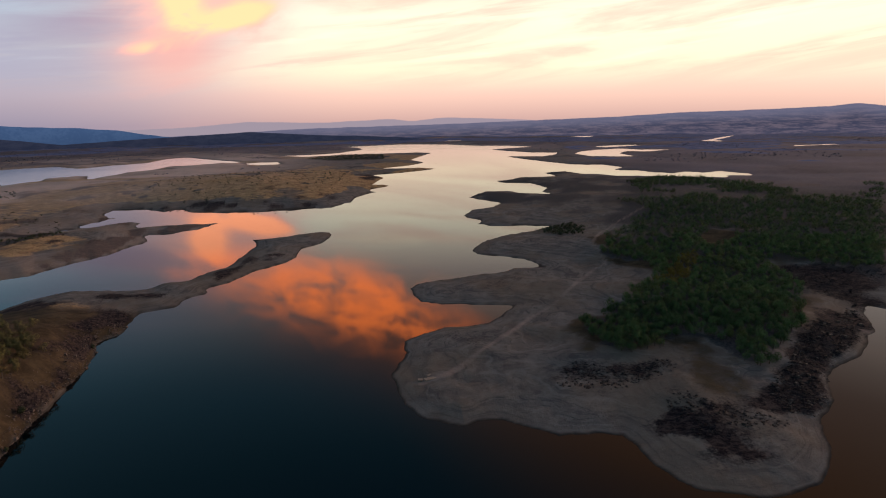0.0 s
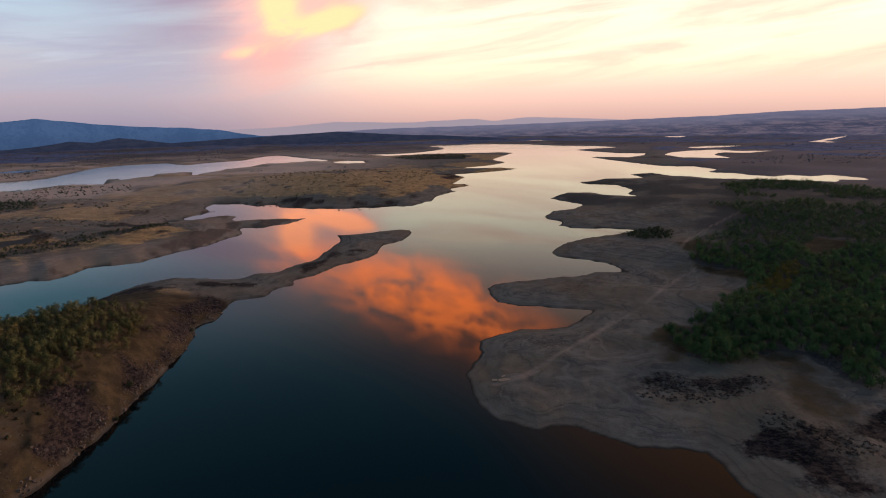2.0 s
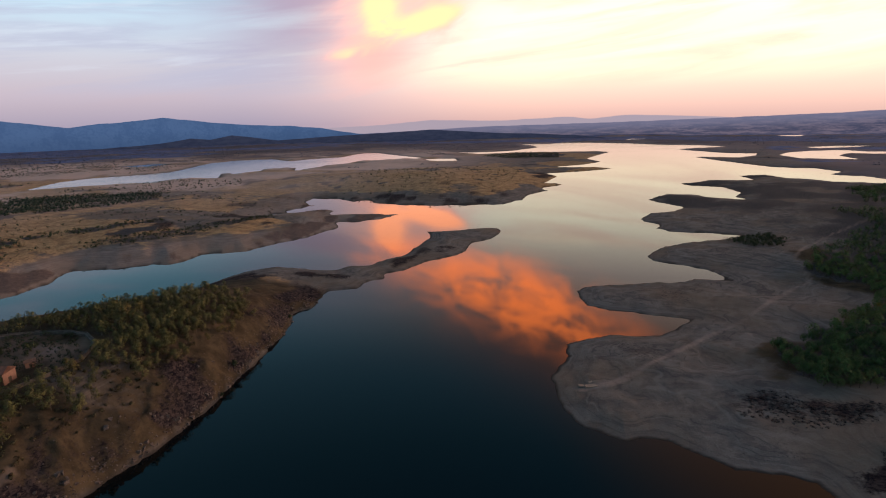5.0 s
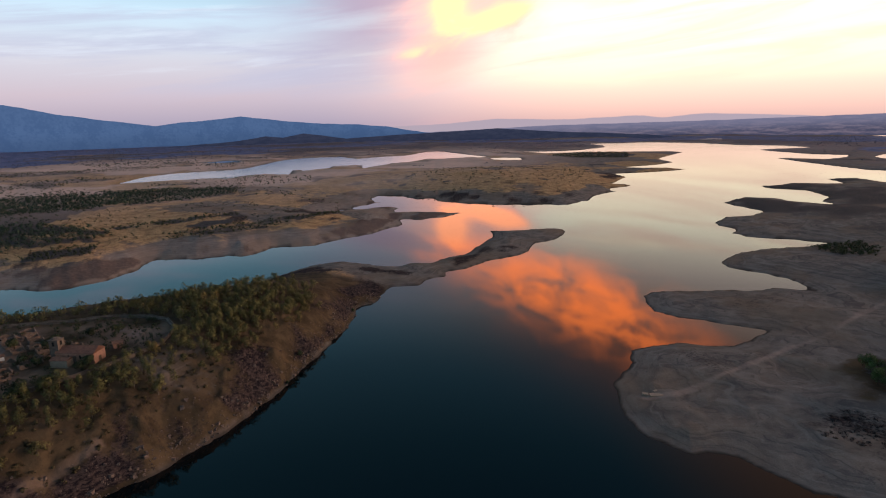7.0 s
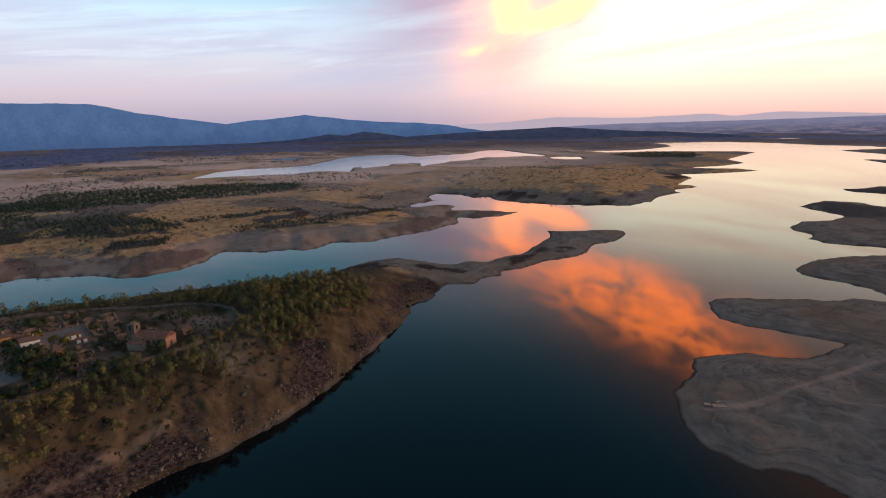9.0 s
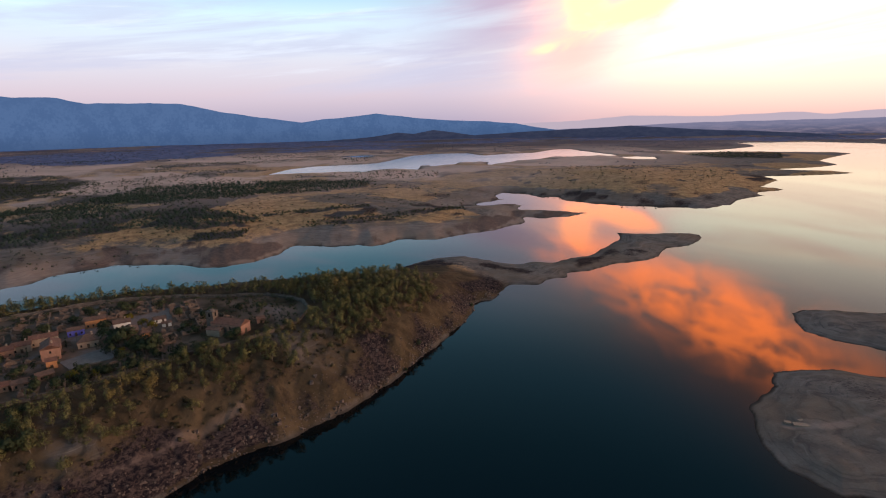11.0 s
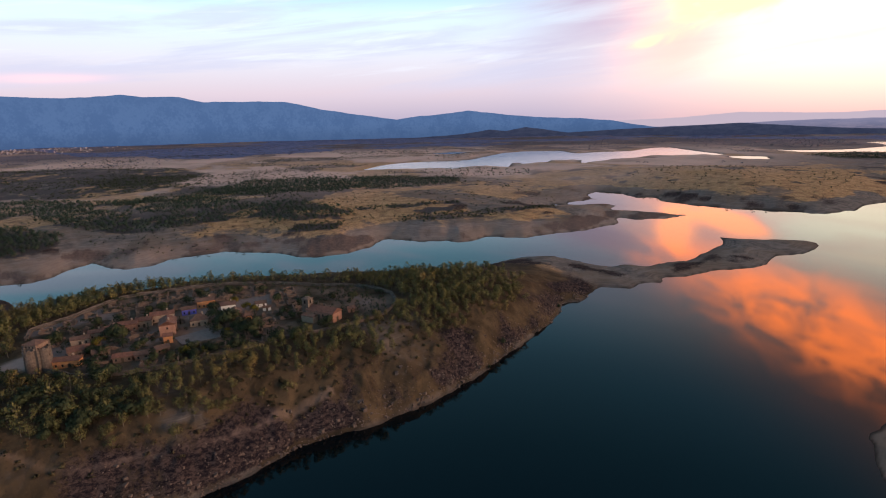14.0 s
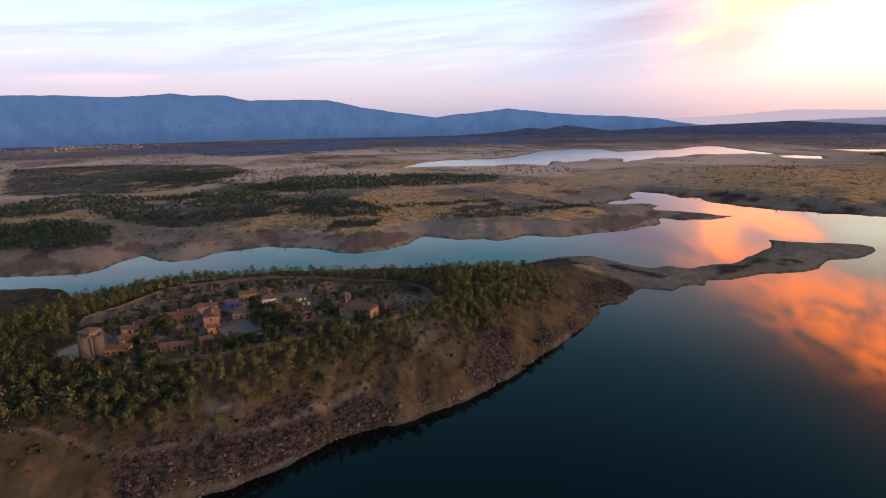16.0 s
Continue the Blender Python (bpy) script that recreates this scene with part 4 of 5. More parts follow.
def scatter(outline, gap, seed, keep=1.0, sizes=(0.8, 1.25), holes=(), patchy=0.0):
    """Places on a jittered grid within an outline: x, y, scale."""
    rng = np.random.RandomState(seed)
    px, py = [p[0] for p in outline], [p[1] for p in outline]
    gx, gy = np.meshgrid(np.arange(min(px), max(px), gap), np.arange(min(py), max(py), gap))
    x, y = gx.ravel() + rng.uniform(-0.5, 0.5, gx.size) * gap, gy.ravel() + rng.uniform(-0.5, 0.5, gx.size) * gap
    ok = (area(x, y, outline) + 6 * fbm(x, y, 20, 3, 2.0) > 0) & (rng.rand(len(x)) < keep)
    for hole in holes:
        ok &= area(x, y, hole) < 0
    if patchy:
        ok &= fbm(x, y, 55, 3, 21.0) > patchy
    ok &= shore(x, y)[0] > 6
    x, y = x[ok], y[ok]
    return np.stack([x, y, rng.uniform(*sizes, len(x))], -1)


# pine wood on the eastern point: the front rows one by one, the rest as a wood
pines = scatter(PINE_WOOD, 6.4, 1, 0.95, (1.0, 1.65), (PINE_CLEARING, OLIVE_PATCH), -0.75)
pines = pines[np.argsort(pines[:, 1])]
pine_models = tree_models("pine", PINE, BARK, 440, 7, 31, 0.68)
rng = np.random.RandomState(3)
for (x, y, s), z in zip(pines[:290], land(pines[:290, 0], pines[:290, 1])[0]):
    plant("pine_tree", pine_models[rng.randint(7)], x, y, s, rng.uniform(0, 6.28), z, "dark green pine with a rounded crown on dry reddish soil", "tree", "pines of the eastern wood")
near, back = pines[290:][pines[290:, 1] < 620], pines[290:][pines[290:, 1] >= 620]
back = back[(np.random.RandomState(4).rand(len(back)) < 0.6) & (fbm(back[:, 0], back[:, 1], 120, 3, 27.0) > -0.62 + 0.5 * smooth(back[:, 1], 850, 1100))]
thicket("pine_wood", "pine", near, 140, 32, (PINE, BARK), "dense dark pine wood on the eastern point", "wood", 9, False, 1.0)
thicket("pine_wood_back", "pine", back * (1, 1, 1.1), 38, 33, (PINE, BARK), "dark pine wood running back along the shore", "wood", 8, False, 1.4)
thicket("olive_wood", "eucalyptus", scatter(OLIVE_PATCH, 5.0, 18, 0.98, (0.8, 1.1)), 130, 42, (LIME, PALE_BARK), "yellowish olive-green grove inside the pine wood", "wood", 6, False, 1.3)
thicket("shore_thicket", "oak", scatter(BAY_TREES, 5, 5), 60, 34, (OAK, BARK), "dark thicket of oaks above the bay", "wood", 5, True, 1.3)

# woods north of the channel
thicket("bank_pines", "pine", scatter(BANK_PINES, 7.0, 6, 0.9, (1.0, 1.5)), 84, 35, (PINE_FAR, BARK), "dark pine wood on the far bank", "wood", 8, True, 1.1)
thicket("channel_pines", "pine", scatter(CHANNEL_PINES, 7.4, 7, 0.92, (0.9, 1.4), (), -0.5), 34, 36, (PINE_FAR, BARK), "dark pines in a loose belt over dry grass", "wood", 8, False, 1.6, 0.8)
thicket("upper_pines", "pine", scatter(UPPER_PINES, 9.5, 8, 0.95, (1.1, 1.6), (), -0.5), 34, 37, (PINE_FAR, BARK), "long dark belt of pines on dry grass", "wood", 8, False, 1.6, 0.8)
scrub = np.vstack([scatter(BANK_SCRUB, 6, 9, 0.75, (0.6, 1.1)), scatter(RIDGE_SCRUB, 6, 10, 0.7, (0.6, 1.1)), scatter(KNOLL_SCRUB, 6, 11, 0.8, (0.6, 1.1))])
thicket("bank_scrub", "oak", scrub, 40, 38, (OAK, BARK), "dark evergreen scrub along the bank top", "scrub", 5, False, 1.5)
moor = np.vstack([scatter(MOOR, 14, 12, 0.85, (0.7, 1.4), (), -0.15), scatter(MOOR_FAR, 13, 13, 0.9, (0.8, 1.5)), scatter(ISLE_TREES, 12, 14, 0.9, (1.0, 1.6))])
thicket("moor_trees", "oak", moor, 17, 39, (OAK, BARK), "scattered dark oaks on the dry plain", "scrub", 5, False, 2.2)
cape = scatter([(-560, 1010), (-480, 1010), (-300, 1010), (-200, 1250), (-250, 1500), (-450, 1700), (-700, 1500), (-650, 1150)], 21, 15, 0.5, (0.7, 1.3))
inland = scatter([(-560, 480), (-700, 420), (-900, 420), (-950, 560), (-650, 900), (-560, 800)], 11, 16, 0.5, (0.4, 1.0), (), -0.1)
shelf = scatter([(-700, 120), (-760, 130), (-1150, 100), (-1180, 420), (-900, 470), (-640, 470), (-600, 400), (-640, 260)], 10, 19, 0.5, (0.4, 0.95), (), 0.0)
thicket("dotted_oaks", "oak", np.vstack([cape, inland, shelf]), 30, 40, (OAK, BARK), "small dark oaks dotted over golden grass", "scrub", 6, False, 1.5)


def far_woods():
    """Low dark woods on the far plain."""
    rng = np.random.RandomState(17)
    a, r = np.radians(rng.uniform(-44, 96, 15000)), np.sqrt(rng.uniform(1900 ** 2, 4600 ** 2, 15000))
    x, y = -np.sin(a) * r, np.cos(a) * r
    d = shore(x, y)[0]
    n = fbm(x, y, 420, 4, 31.0) + 0.5 * smooth(r, 2000, 3600)
    ok = (d > 90) & (n > 0.22)
    x, y = x[ok], y[ok]
    return np.stack([x, y, rng.uniform(0.8, 1.5, len(x))], -1)


def belt_oaks():
    """Small oaks on the belts of heath in the west."""
    rng = np.random.RandomState(23)
    a, r = np.radians(rng.uniform(38, 96, 14000)), np.sqrt(rng.uniform(950 ** 2, 2900 ** 2, 14000))
    x, y = -np.sin(a) * r, np.cos(a) * r
    d, _, _, dn = shore(x, y)
    ok = (d > 40) & (heath_bands(x, y) > 0.12) & (x < -600) & (dn > 0)
    return np.stack([x[ok], y[ok], rng.uniform(0.6, 1.4, ok.sum())], -1)


thicket("belt_oaks", "oak", belt_oaks(), 14, 43, (OAK, BARK), "dark oaks in long belts over the western plain", "scrub", 6, False, 2.4, 0.9)
thicket("far_wood", "oak", far_woods(), 8, 41, (HAZED_OAK, BARK), "oak woods scattered over the distant plain, paled by painted haze", "wood", 6, False, 4.4, 0.8)

heath = np.vstack([scatter(EAST_HEATH, 3.6, 80, 0.7, (0.9, 2.0), (), -0.1), scatter(CLIFF, 2.2, 81, 0.85, (0.8, 1.8), (), -0.4), scatter(DARK_FIELD_A, 2.6, 82, 0.8, (0.7, 1.7), (), -0.05), scatter(DARK_FIELD_B, 2.6, 83, 0.8, (0.7, 1.7), (), -0.05)])
thicket("heather", "shrub", heath, 26, 84, (HEATHER, BARK), "dark low heather on the bare bank", "shrub", 8, False, 0.9, 0.5)


# ---- the walled village ----
def part(name, bm, mat, parent, label=""):
    """Links a bmesh as one mesh object under a thing or a part."""
    me = bpy.data.meshes.new(name)
    bm.normal_update()
    bm.to_mesh(me)
    bm.free()
    me.materials.append(mat)
    ob = new(name, me)
    ob.parent = parent
    return tagged(ob, label)


def box(bm, x, y, z, sx, sy, sz, turn=0.0):
    """A box with its foot's middle at x, y, z."""
    m = pose(x, y, z + sz / 2, 0, 0, turn) @ Matrix.Diagonal((sx, sy, sz, 1))
    return bmesh.ops.create_cube(bm, size=1, matrix=m)["verts"]


def tiles(name, col):
    """Old clay tiles in courses, blotched by lichen."""
    m, n, s = material(name, 0.9)
    where = n.add("ShaderNodeTexCoord").outputs["Object"]
    row = n.add("ShaderNodeTexWave", {"Vector": where, "Scale": 1.4, "Distortion": 0.6, "Detail": 2.0})
    blot = n.noise(where, 0.7, 5)
    one = n.add("ShaderNodeObjectInfo").outputs["Random"]
    base = n.mix(n.span(blot, 0.3, 0.7), (*[c * 0.62 for c in col], 1), (*col, 1))
    base = n.mix(n.math("MULTIPLY", one, 0.35), base, (0.10, 0.075, 0.06, 1))
    n.put(s.inputs["Base Color"], n.mix(n.math("MULTIPLY", row.outputs[1], 0.3), base, (0.07, 0.05, 0.04, 1)))
    b = n.add("ShaderNodeBump", {"Height": row.outputs[1], "Distance": 0.06})
    n.put(s.inputs["Normal"], b.outputs[0])
    return m


TILE, TILE_DARK = tiles("clay_tiles", (0.30, 0.128, 0.086)), tiles("old_brown_tiles", (0.23, 0.125, 0.09))
STONE = plain("rubble_stone", (0.205, 0.138, 0.105), 0.4, 0.9, 0.95, 0.1)
CASTLE = plain("castle_stone", (0.128, 0.098, 0.080), 0.4, 0.7, 0.95, 0.08)
WALLS = {
    "pink": plain("pink_render", (0.34, 0.18, 0.125), 0.22, 0.6), "orange": plain("orange_render", (0.55, 0.24, 0.10), 0.2, 0.6),
    "white": plain("whitewash", (0.70, 0.67, 0.62), 0.12, 0.5), "blue": plain("blue_limewash", (0.13, 0.13, 0.55), 0.2, 0.8),
    "stone": STONE, "pale": plain("pale_plaster", (0.36, 0.26, 0.19), 0.2, 0.6), "castle": CASTLE,
}
TIMBER, GLASS_DARK = plain("old_timber", (0.09, 0.06, 0.04), 0.3, 4.0), plain("dark_window_glass", (0.02, 0.022, 0.025), 0.2, 1.0, 0.15)
PAVING = plain("plaza_paving", (0.20, 0.175, 0.165), 0.25, 0.35, 0.9)


def opening(name, host, x, y, z, wide, high, turn, door=False):
    """A window or door set in a wall: frame, and a pane or leaf behind it."""
    spot = pose(x, y, z, 0, 0, turn)
    bm = bmesh.new()
    for dx, sx, dz, sz in ((-wide / 2, 0.12, 0, high), (wide / 2, 0.12, 0, high), (0, wide + 0.12, high, 0.12), (0, wide + 0.2, -0.1, 0.1)):
        box(bm, dx, 0.0, dz, sx, 0.16, sz)
    bm.transform(spot)
    frame_ob = part(name, bm, TIMBER, host)
    bm = bmesh.new()
    box(bm, 0, -0.01, 0, wide - 0.1, 0.08, high - 0.02)
    bm.transform(spot)
    part("leaf" if door else "pane", bm, TIMBER if door else GLASS_DARK, frame_ob)


def gable_walls(bm, long, wide, high, rise):
    x, y = long / 2, wide / 2
    v = [bm.verts.new(c) for c in ((-x, -y, -1.2), (x, -y, -1.2), (x, y, -1.2), (-x, y, -1.2), (-x, -y, high), (x, -y, high), (x, y, high), (-x, y, high), (-x, 0, high + rise), (x, 0, high + rise))]
    for f in ((0, 1, 5, 4), (2, 3, 7, 6), (1, 2, 6, 9, 5), (3, 0, 4, 8, 7), (3, 2, 1, 0), (4, 5, 9, 8), (6, 7, 8, 9)):
        bm.faces.new([v[i] for i in f])


def gable_roof(bm, long, wide, high, rise, over=0.45, thick=0.22, hip=0.0):
    """A saddle roof as two thick slopes, or a hipped one."""
    x, y = long / 2 + over, wide / 2 + over
    drop = rise * over / (wide / 2)
    r = max(x - hip, 0.05)
    for lift in (0.02, 0.02 + thick):
        low = [bm.verts.new(c) for c in ((-x, -y, high - drop + lift), (x, -y, high - drop + lift), (x, y, high - drop + lift), (-x, y, high - drop + lift))]
        top = [bm.verts.new(c) for c in ((-r, 0, high + rise + lift), (r, 0, high + rise + lift))]
        if lift < 0.1:
            under, crest = low, top
    bm.faces.new((low[0], low[1], top[1], top[0])), bm.faces.new((low[2], low[3], top[0], top[1]))
    bm.faces.new((low[1], low[2], top[1])), bm.faces.new((low[3], low[0], top[0]))
    for i in range(4):
        j = (i + 1) % 4
        bm.faces.new((under[i], under[j], low[j], low[i]))
    bm.faces.new((under[0], crest[0], crest[1], under[1])), bm.faces.new((under[2], crest[1], crest[0], under[3]))
    bm.faces.new((under[1], crest[1], under[2])), bm.faces.new((under[3], crest[0], under[0]))


def house(x, y, turn, long, wide, high, wall, roof, label, hip=0.0, storeys=1, chimney=True, rise=None, sink=0.0, name="house"):
    ob = new(name)
    ob.matrix_basis = pose(x, y, ground_at(x, y) - sink, 0, 0, turn)
    rise = rise or wide * 0.24
    bm = bmesh.new()
    gable_walls(bm, long, wide, high, 0.02 if hip else rise)
    part("wall", bm, WALLS[wall], ob)
    bm = bmesh.new()
    gable_roof(bm, long, wide, high, rise, hip=hip or 0.0)
    part("roof", bm, roof, ob)
    rnd = random.Random(int(x * 7 + y))
    for side in (-1, 1):
        slots = int(long // 2.6)
        for floor in range(storeys):
            for k in range(slots):
                at = (k + 0.5) / slots * long - long / 2
                base = 0.9 + floor * 2.8
                if floor == 0 and k == slots // 2:
                    opening("door", ob, at, side * (wide / 2 + 0.02), 0.0, 1.1, 2.1, 0 if side > 0 else 180, True)
                elif base + 1.2 < high and rnd.random() < 0.75:
                    opening("window", ob, at, side * (wide / 2 + 0.02), base, 0.8, 1.1, 0 if side > 0 else 180)
    if high > 3:
        for side in (-1, 1):
            opening("window", ob, side * (long / 2 + 0.02), 0, 1.0 + 2.8 * (storeys - 1), 0.8, 1.1, -90 if side > 0 else 90)
    if chimney:
        bm = bmesh.new()
        box(bm, long * 0.22, wide * 0.12, high + rise * 0.5, 0.7, 0.7, rise * 0.5 + 1.0)
        box(bm, long * 0.22, wide * 0.12, high + rise + 1.0, 0.95, 0.95, 0.15)
        part("chimney", bm, WALLS["pale"], ob)
    return tagged(ob, label, "house", "village houses")


STREET = 70.0
house(-333, 88, STREET - 90, 13, 8.5, 6.4, "pink", TILE, "pink two-storey house with a clay tile roof beside the plaza", storeys=2)
house(-317, 83, STREET, 4.5, 4.5, 4.2, "orange", TILE, "low orange annex with a tiled roof", chimney=False)
house(-357, 92, STREET, 13, 6, 4.6, "pale", TILE, "pale house with a bright gable and clay tiles", storeys=1)
house(-357, 108, STREET, 8.5, 5, 3.6, "blue", TILE_DARK, "bright blue limewashed cottage with a dark tiled roof", chimney=False)
house(-334, 106, STREET, 10, 9, 3.8, "pale", TILE_DARK, "square pavilion with a hipped dark roof beside the plaza", hip=4.4, rise=2.4)
house(-363, 121, STREET, 11, 6, 4.8, "orange", TILE_DARK, "orange house with a pale gable end", storeys=1)
house(-346, 129, STREET, 9, 6, 4.0, "white", TILE_DARK, "whitewashed house with a brown tiled roof")
house(-328, 126, STREET - 90, 9, 8, 4.2, "stone", TILE_DARK, "stone house with a broad brown roof among trees")
house(-320, 131, STREET, 4, 4, 3.4, "orange", TILE_DARK, "small orange outhouse under trees", chimney=False)
house(-355, 81, STREET, 8.5, 6, 4.2, "pale", TILE, "terraced house with pale front and clay tiles")
house(-354, 72, STREET, 10, 6, 4.4, "pink", TILE, "terraced pink house with a red tiled roof")
house(-355, 63, STREET, 8, 5.5, 4.0, "stone", TILE_DARK, "terraced stone house with a brown roof")
house(-355, 55.5, STREET, 7, 5, 3.8, "pale", TILE, "terraced cottage with a pale gable")
house(-351, 47, STREET, 9, 5, 3.4, "pale", TILE_DARK, "low cottage with a grey plastered front")
house(-333, 43, STREET + 12, 10, 7, 3.6, "stone", TILE, "stone barn with a dark red roof")
house(-321, 36, STREET - 10, 12, 5.5, 3.8, "orange", TILE, "orange house against the town wall beside the castle")
house(-322, 51, STREET + 8, 8, 5, 3.0, "stone", TILE_DARK, "low stone cottage with a brown roof", chimney=False)
house(-307, 58, STREET - 5, 9, 5, 3.0, "stone", TILE, "low cottage with a reddish roof behind the wall", chimney=False)
house(-303, 66, STREET, 7, 5, 3.0, "pink", TILE_DARK, "low pinkish cottage behind the wall", chimney=False)
house(-305, 76, STREET + 15, 7, 5, 2.8, "stone", TILE_DARK, "low stone shed behind the wall", chimney=False)
house(-339, 148, STREET, 7, 5, 2.6, "white", TILE_DARK, "low shed with pale walls in the fields", chimney=False, name="shed")
house(-328, 147, STREET, 5, 2.8, 2.4, "white", TILE_DARK, "small white shed in the fields", chimney=False, name="shed")
house(-285, 184, STREET - 10, 4.5, 3.5, 3.0, "pink", TILE_DARK, "small pink shed near the town wall", chimney=False, name="shed")


def ruin(seed, long, wide):
    """A roofless house: broken stone walls and rubble."""
    rnd = random.Random(seed)
    ob = new("ruined_house")
    for k, (x, y, run, turn) in enumerate(((0, -wide / 2, long, 0), (0, wide / 2, long, 0), (-long / 2, 0, wide, 90), (long / 2, 0, wide, 90))):
        bm = bmesh.new()
        steps = max(3, int(run / 1.2))
        tops = [rnd.uniform(0.5, 2.6) for _ in range(steps + 1)]
        lo, hi = [], []
        for side in (-0.3, 0.3):
            for i in range(steps + 1):
                u = -run / 2 + run * i / steps
                lo.append(bm.verts.new((u, side, -0.6))), hi.append(bm.verts.new((u, side + rnd.uniform(-0.05, 0.05), tops[i])))
        n = steps + 1
        for i in range(steps):
            bm.faces.new((lo[i], lo[i + 1], hi[i + 1], hi[i])), bm.faces.new((lo[n + i + 1], lo[n + i], hi[n + i], hi[n + i + 1]))
            bm.faces.new((hi[i], hi[i + 1], hi[n + i + 1], hi[n + i]))
        bm.faces.new((lo[0], hi[0], hi[n], lo[n])), bm.faces.new((lo[n - 1], lo[2 * n - 1], hi[2 * n - 1], hi[n - 1]))
        bm.transform(pose(x, y, 0, 0, 0, turn))
        part("wall", bm, STONE, ob)
    bm = bmesh.new()
    for _ in range(12):
        s = rnd.uniform(0.25, 0.6)
        m = pose(rnd.uniform(-long / 2, long / 2), rnd.uniform(-wide / 2, wide / 2), 0.1, rnd.uniform(0, 90), 0, rnd.uniform(0, 90))
        bmesh.ops.create_cube(bm, size=s, matrix=m)
    part("rubble", bm, STONE, ob)
    return tagged(ob, "roofless ruined stone house with broken walls", "ruin", "ruined houses of the village")


ruins = [ruin(k, 6 + k % 3 * 2, 5 + k % 2 * 2) for k in range(4)]
taken = [(o.location.x, o.location.y) for o in bpy.data.objects if o.get("category") == "house"]
rnd = random.Random(12)
spots = []
for i in range(-9, 10):
    for j in range(-9, 10):
        u, v = i * 10.5 + rnd.uniform(-2, 2), j * 9.5 + rnd.uniform(-2, 2)
        c, s = math.cos(radians(STREET)), math.sin(radians(STREET))
        x, y = -350 + u * c - v * s, 110 + u * s + v * c
        if area(np.array([x]), np.array([y]), TOWN_WALL)[0] > 7 and rnd.random() < 0.8:
            away = min(math.hypot(x - a, y - b) for a, b in taken)
            plaza_off = area(np.array([x]), np.array([y]), PLAZA)[0]
            if away > 9.5 and plaza_off < -6 and math.hypot(x + 288, y - 165) > 20 and math.hypot(x + 327, y - 24) > 18 and y < 178:
                spots.append((x, y))
for k, (x, y) in enumerate(spots):
    m = pose(x, y, ground_at(x, y) - 0.15, 0, 0, STREET + rnd.uniform(-9, 9) + 90 * (k % 2))
    if k < 4:
        ruins[k].matrix_basis = m
    else:
        copy_thing(ruins[k % 4], m)


# ---- church ----
def church():
    ob = new("church")
    ax, ay, bx, by = -296.0, 161.0, -277.0, 168.5
    turn = math.degrees(math.atan2(by - ay, bx - ax))
    mx, my = (ax + bx) / 2, (ay + by) / 2
    ob.matrix_basis = pose(mx, my, ground_at(mx, my), 0, 0, turn)
    long = math.hypot(bx - ax, by - ay)
    bm = bmesh.new()
    gable_walls(bm, long, 9, 6.0, 2.4)
    nave = part("nave", bm, WALLS["pink"], ob, "pinkish stone nave with a lit gable")
    bm = bmesh.new()
    gable_roof(bm, long, 9, 6.0, 2.4, 0.35)
    part("nave_roof", bm, TILE, ob)
    for k in (-0.3, 0.0, 0.3):
        bm = bmesh.new()
        box(bm, k * long, -4.9, -1, 1.0, 0.9, 5.6)
        part("buttress", bm, CASTLE, ob)
        opening("window", ob, (k + 0.14) * long, -4.52, 3.0, 0.8, 1.8, 180)
    opening("door", ob, long / 2 + 0.02, 0, 0, 1.8, 3.0, -90, True)
    # lower aisle with a lean-to roof
    bm = bmesh.new()
    gable_walls(bm, 9, 5, 3.8, 0.9)
    bm.transform(pose(-long * 0.28, -6.4, 0))
    part("aisle", bm, WALLS["pale"], ob)
    bm = bmesh.new()
    gable_roof(bm, 9, 5, 3.8, 0.9, 0.3)
    bm.transform(pose(-long * 0.28, -6.4, 0))
    part("aisle_roof", bm, TILE_DARK, ob)
    bm = bmesh.new()
    box(bm, -long / 2 - 1.2, -1.0, -1, 4.8, 4.8, 13.4)
    tower = part("tower", bm, CASTLE, ob, "square stone bell tower")
    bm = bmesh.new()
    box(bm, -long / 2 - 1.2, -1.0, 8.6, 5.1, 5.1, 0.25), box(bm, -long / 2 - 1.2, -1.0, 12.2, 5.3, 5.3, 0.4)
    part("cornice", bm, CASTLE, tower)
    for dx, dy, tn in ((0, -2.42, 180), (2.42, 0, -90), (-2.42, 0, 90), (0, 2.42, 0)):
        opening("belfry_opening", tower, -long / 2 - 1.2 + dx, -1.0 + dy, 9.4, 1.3, 2.2, tn)
    bm = bmesh.new()
    bmesh.ops.create_cone(bm, cap_ends=True, segments=12, radius1=2.3, radius2=1.2, depth=0.9, matrix=pose(-long / 2 - 1.2, -1.0, 13.0))
    part("dome", bm, CASTLE, tower)
    return tagged(ob, "stone village church with a square bell tower and red roof", "church")


church()


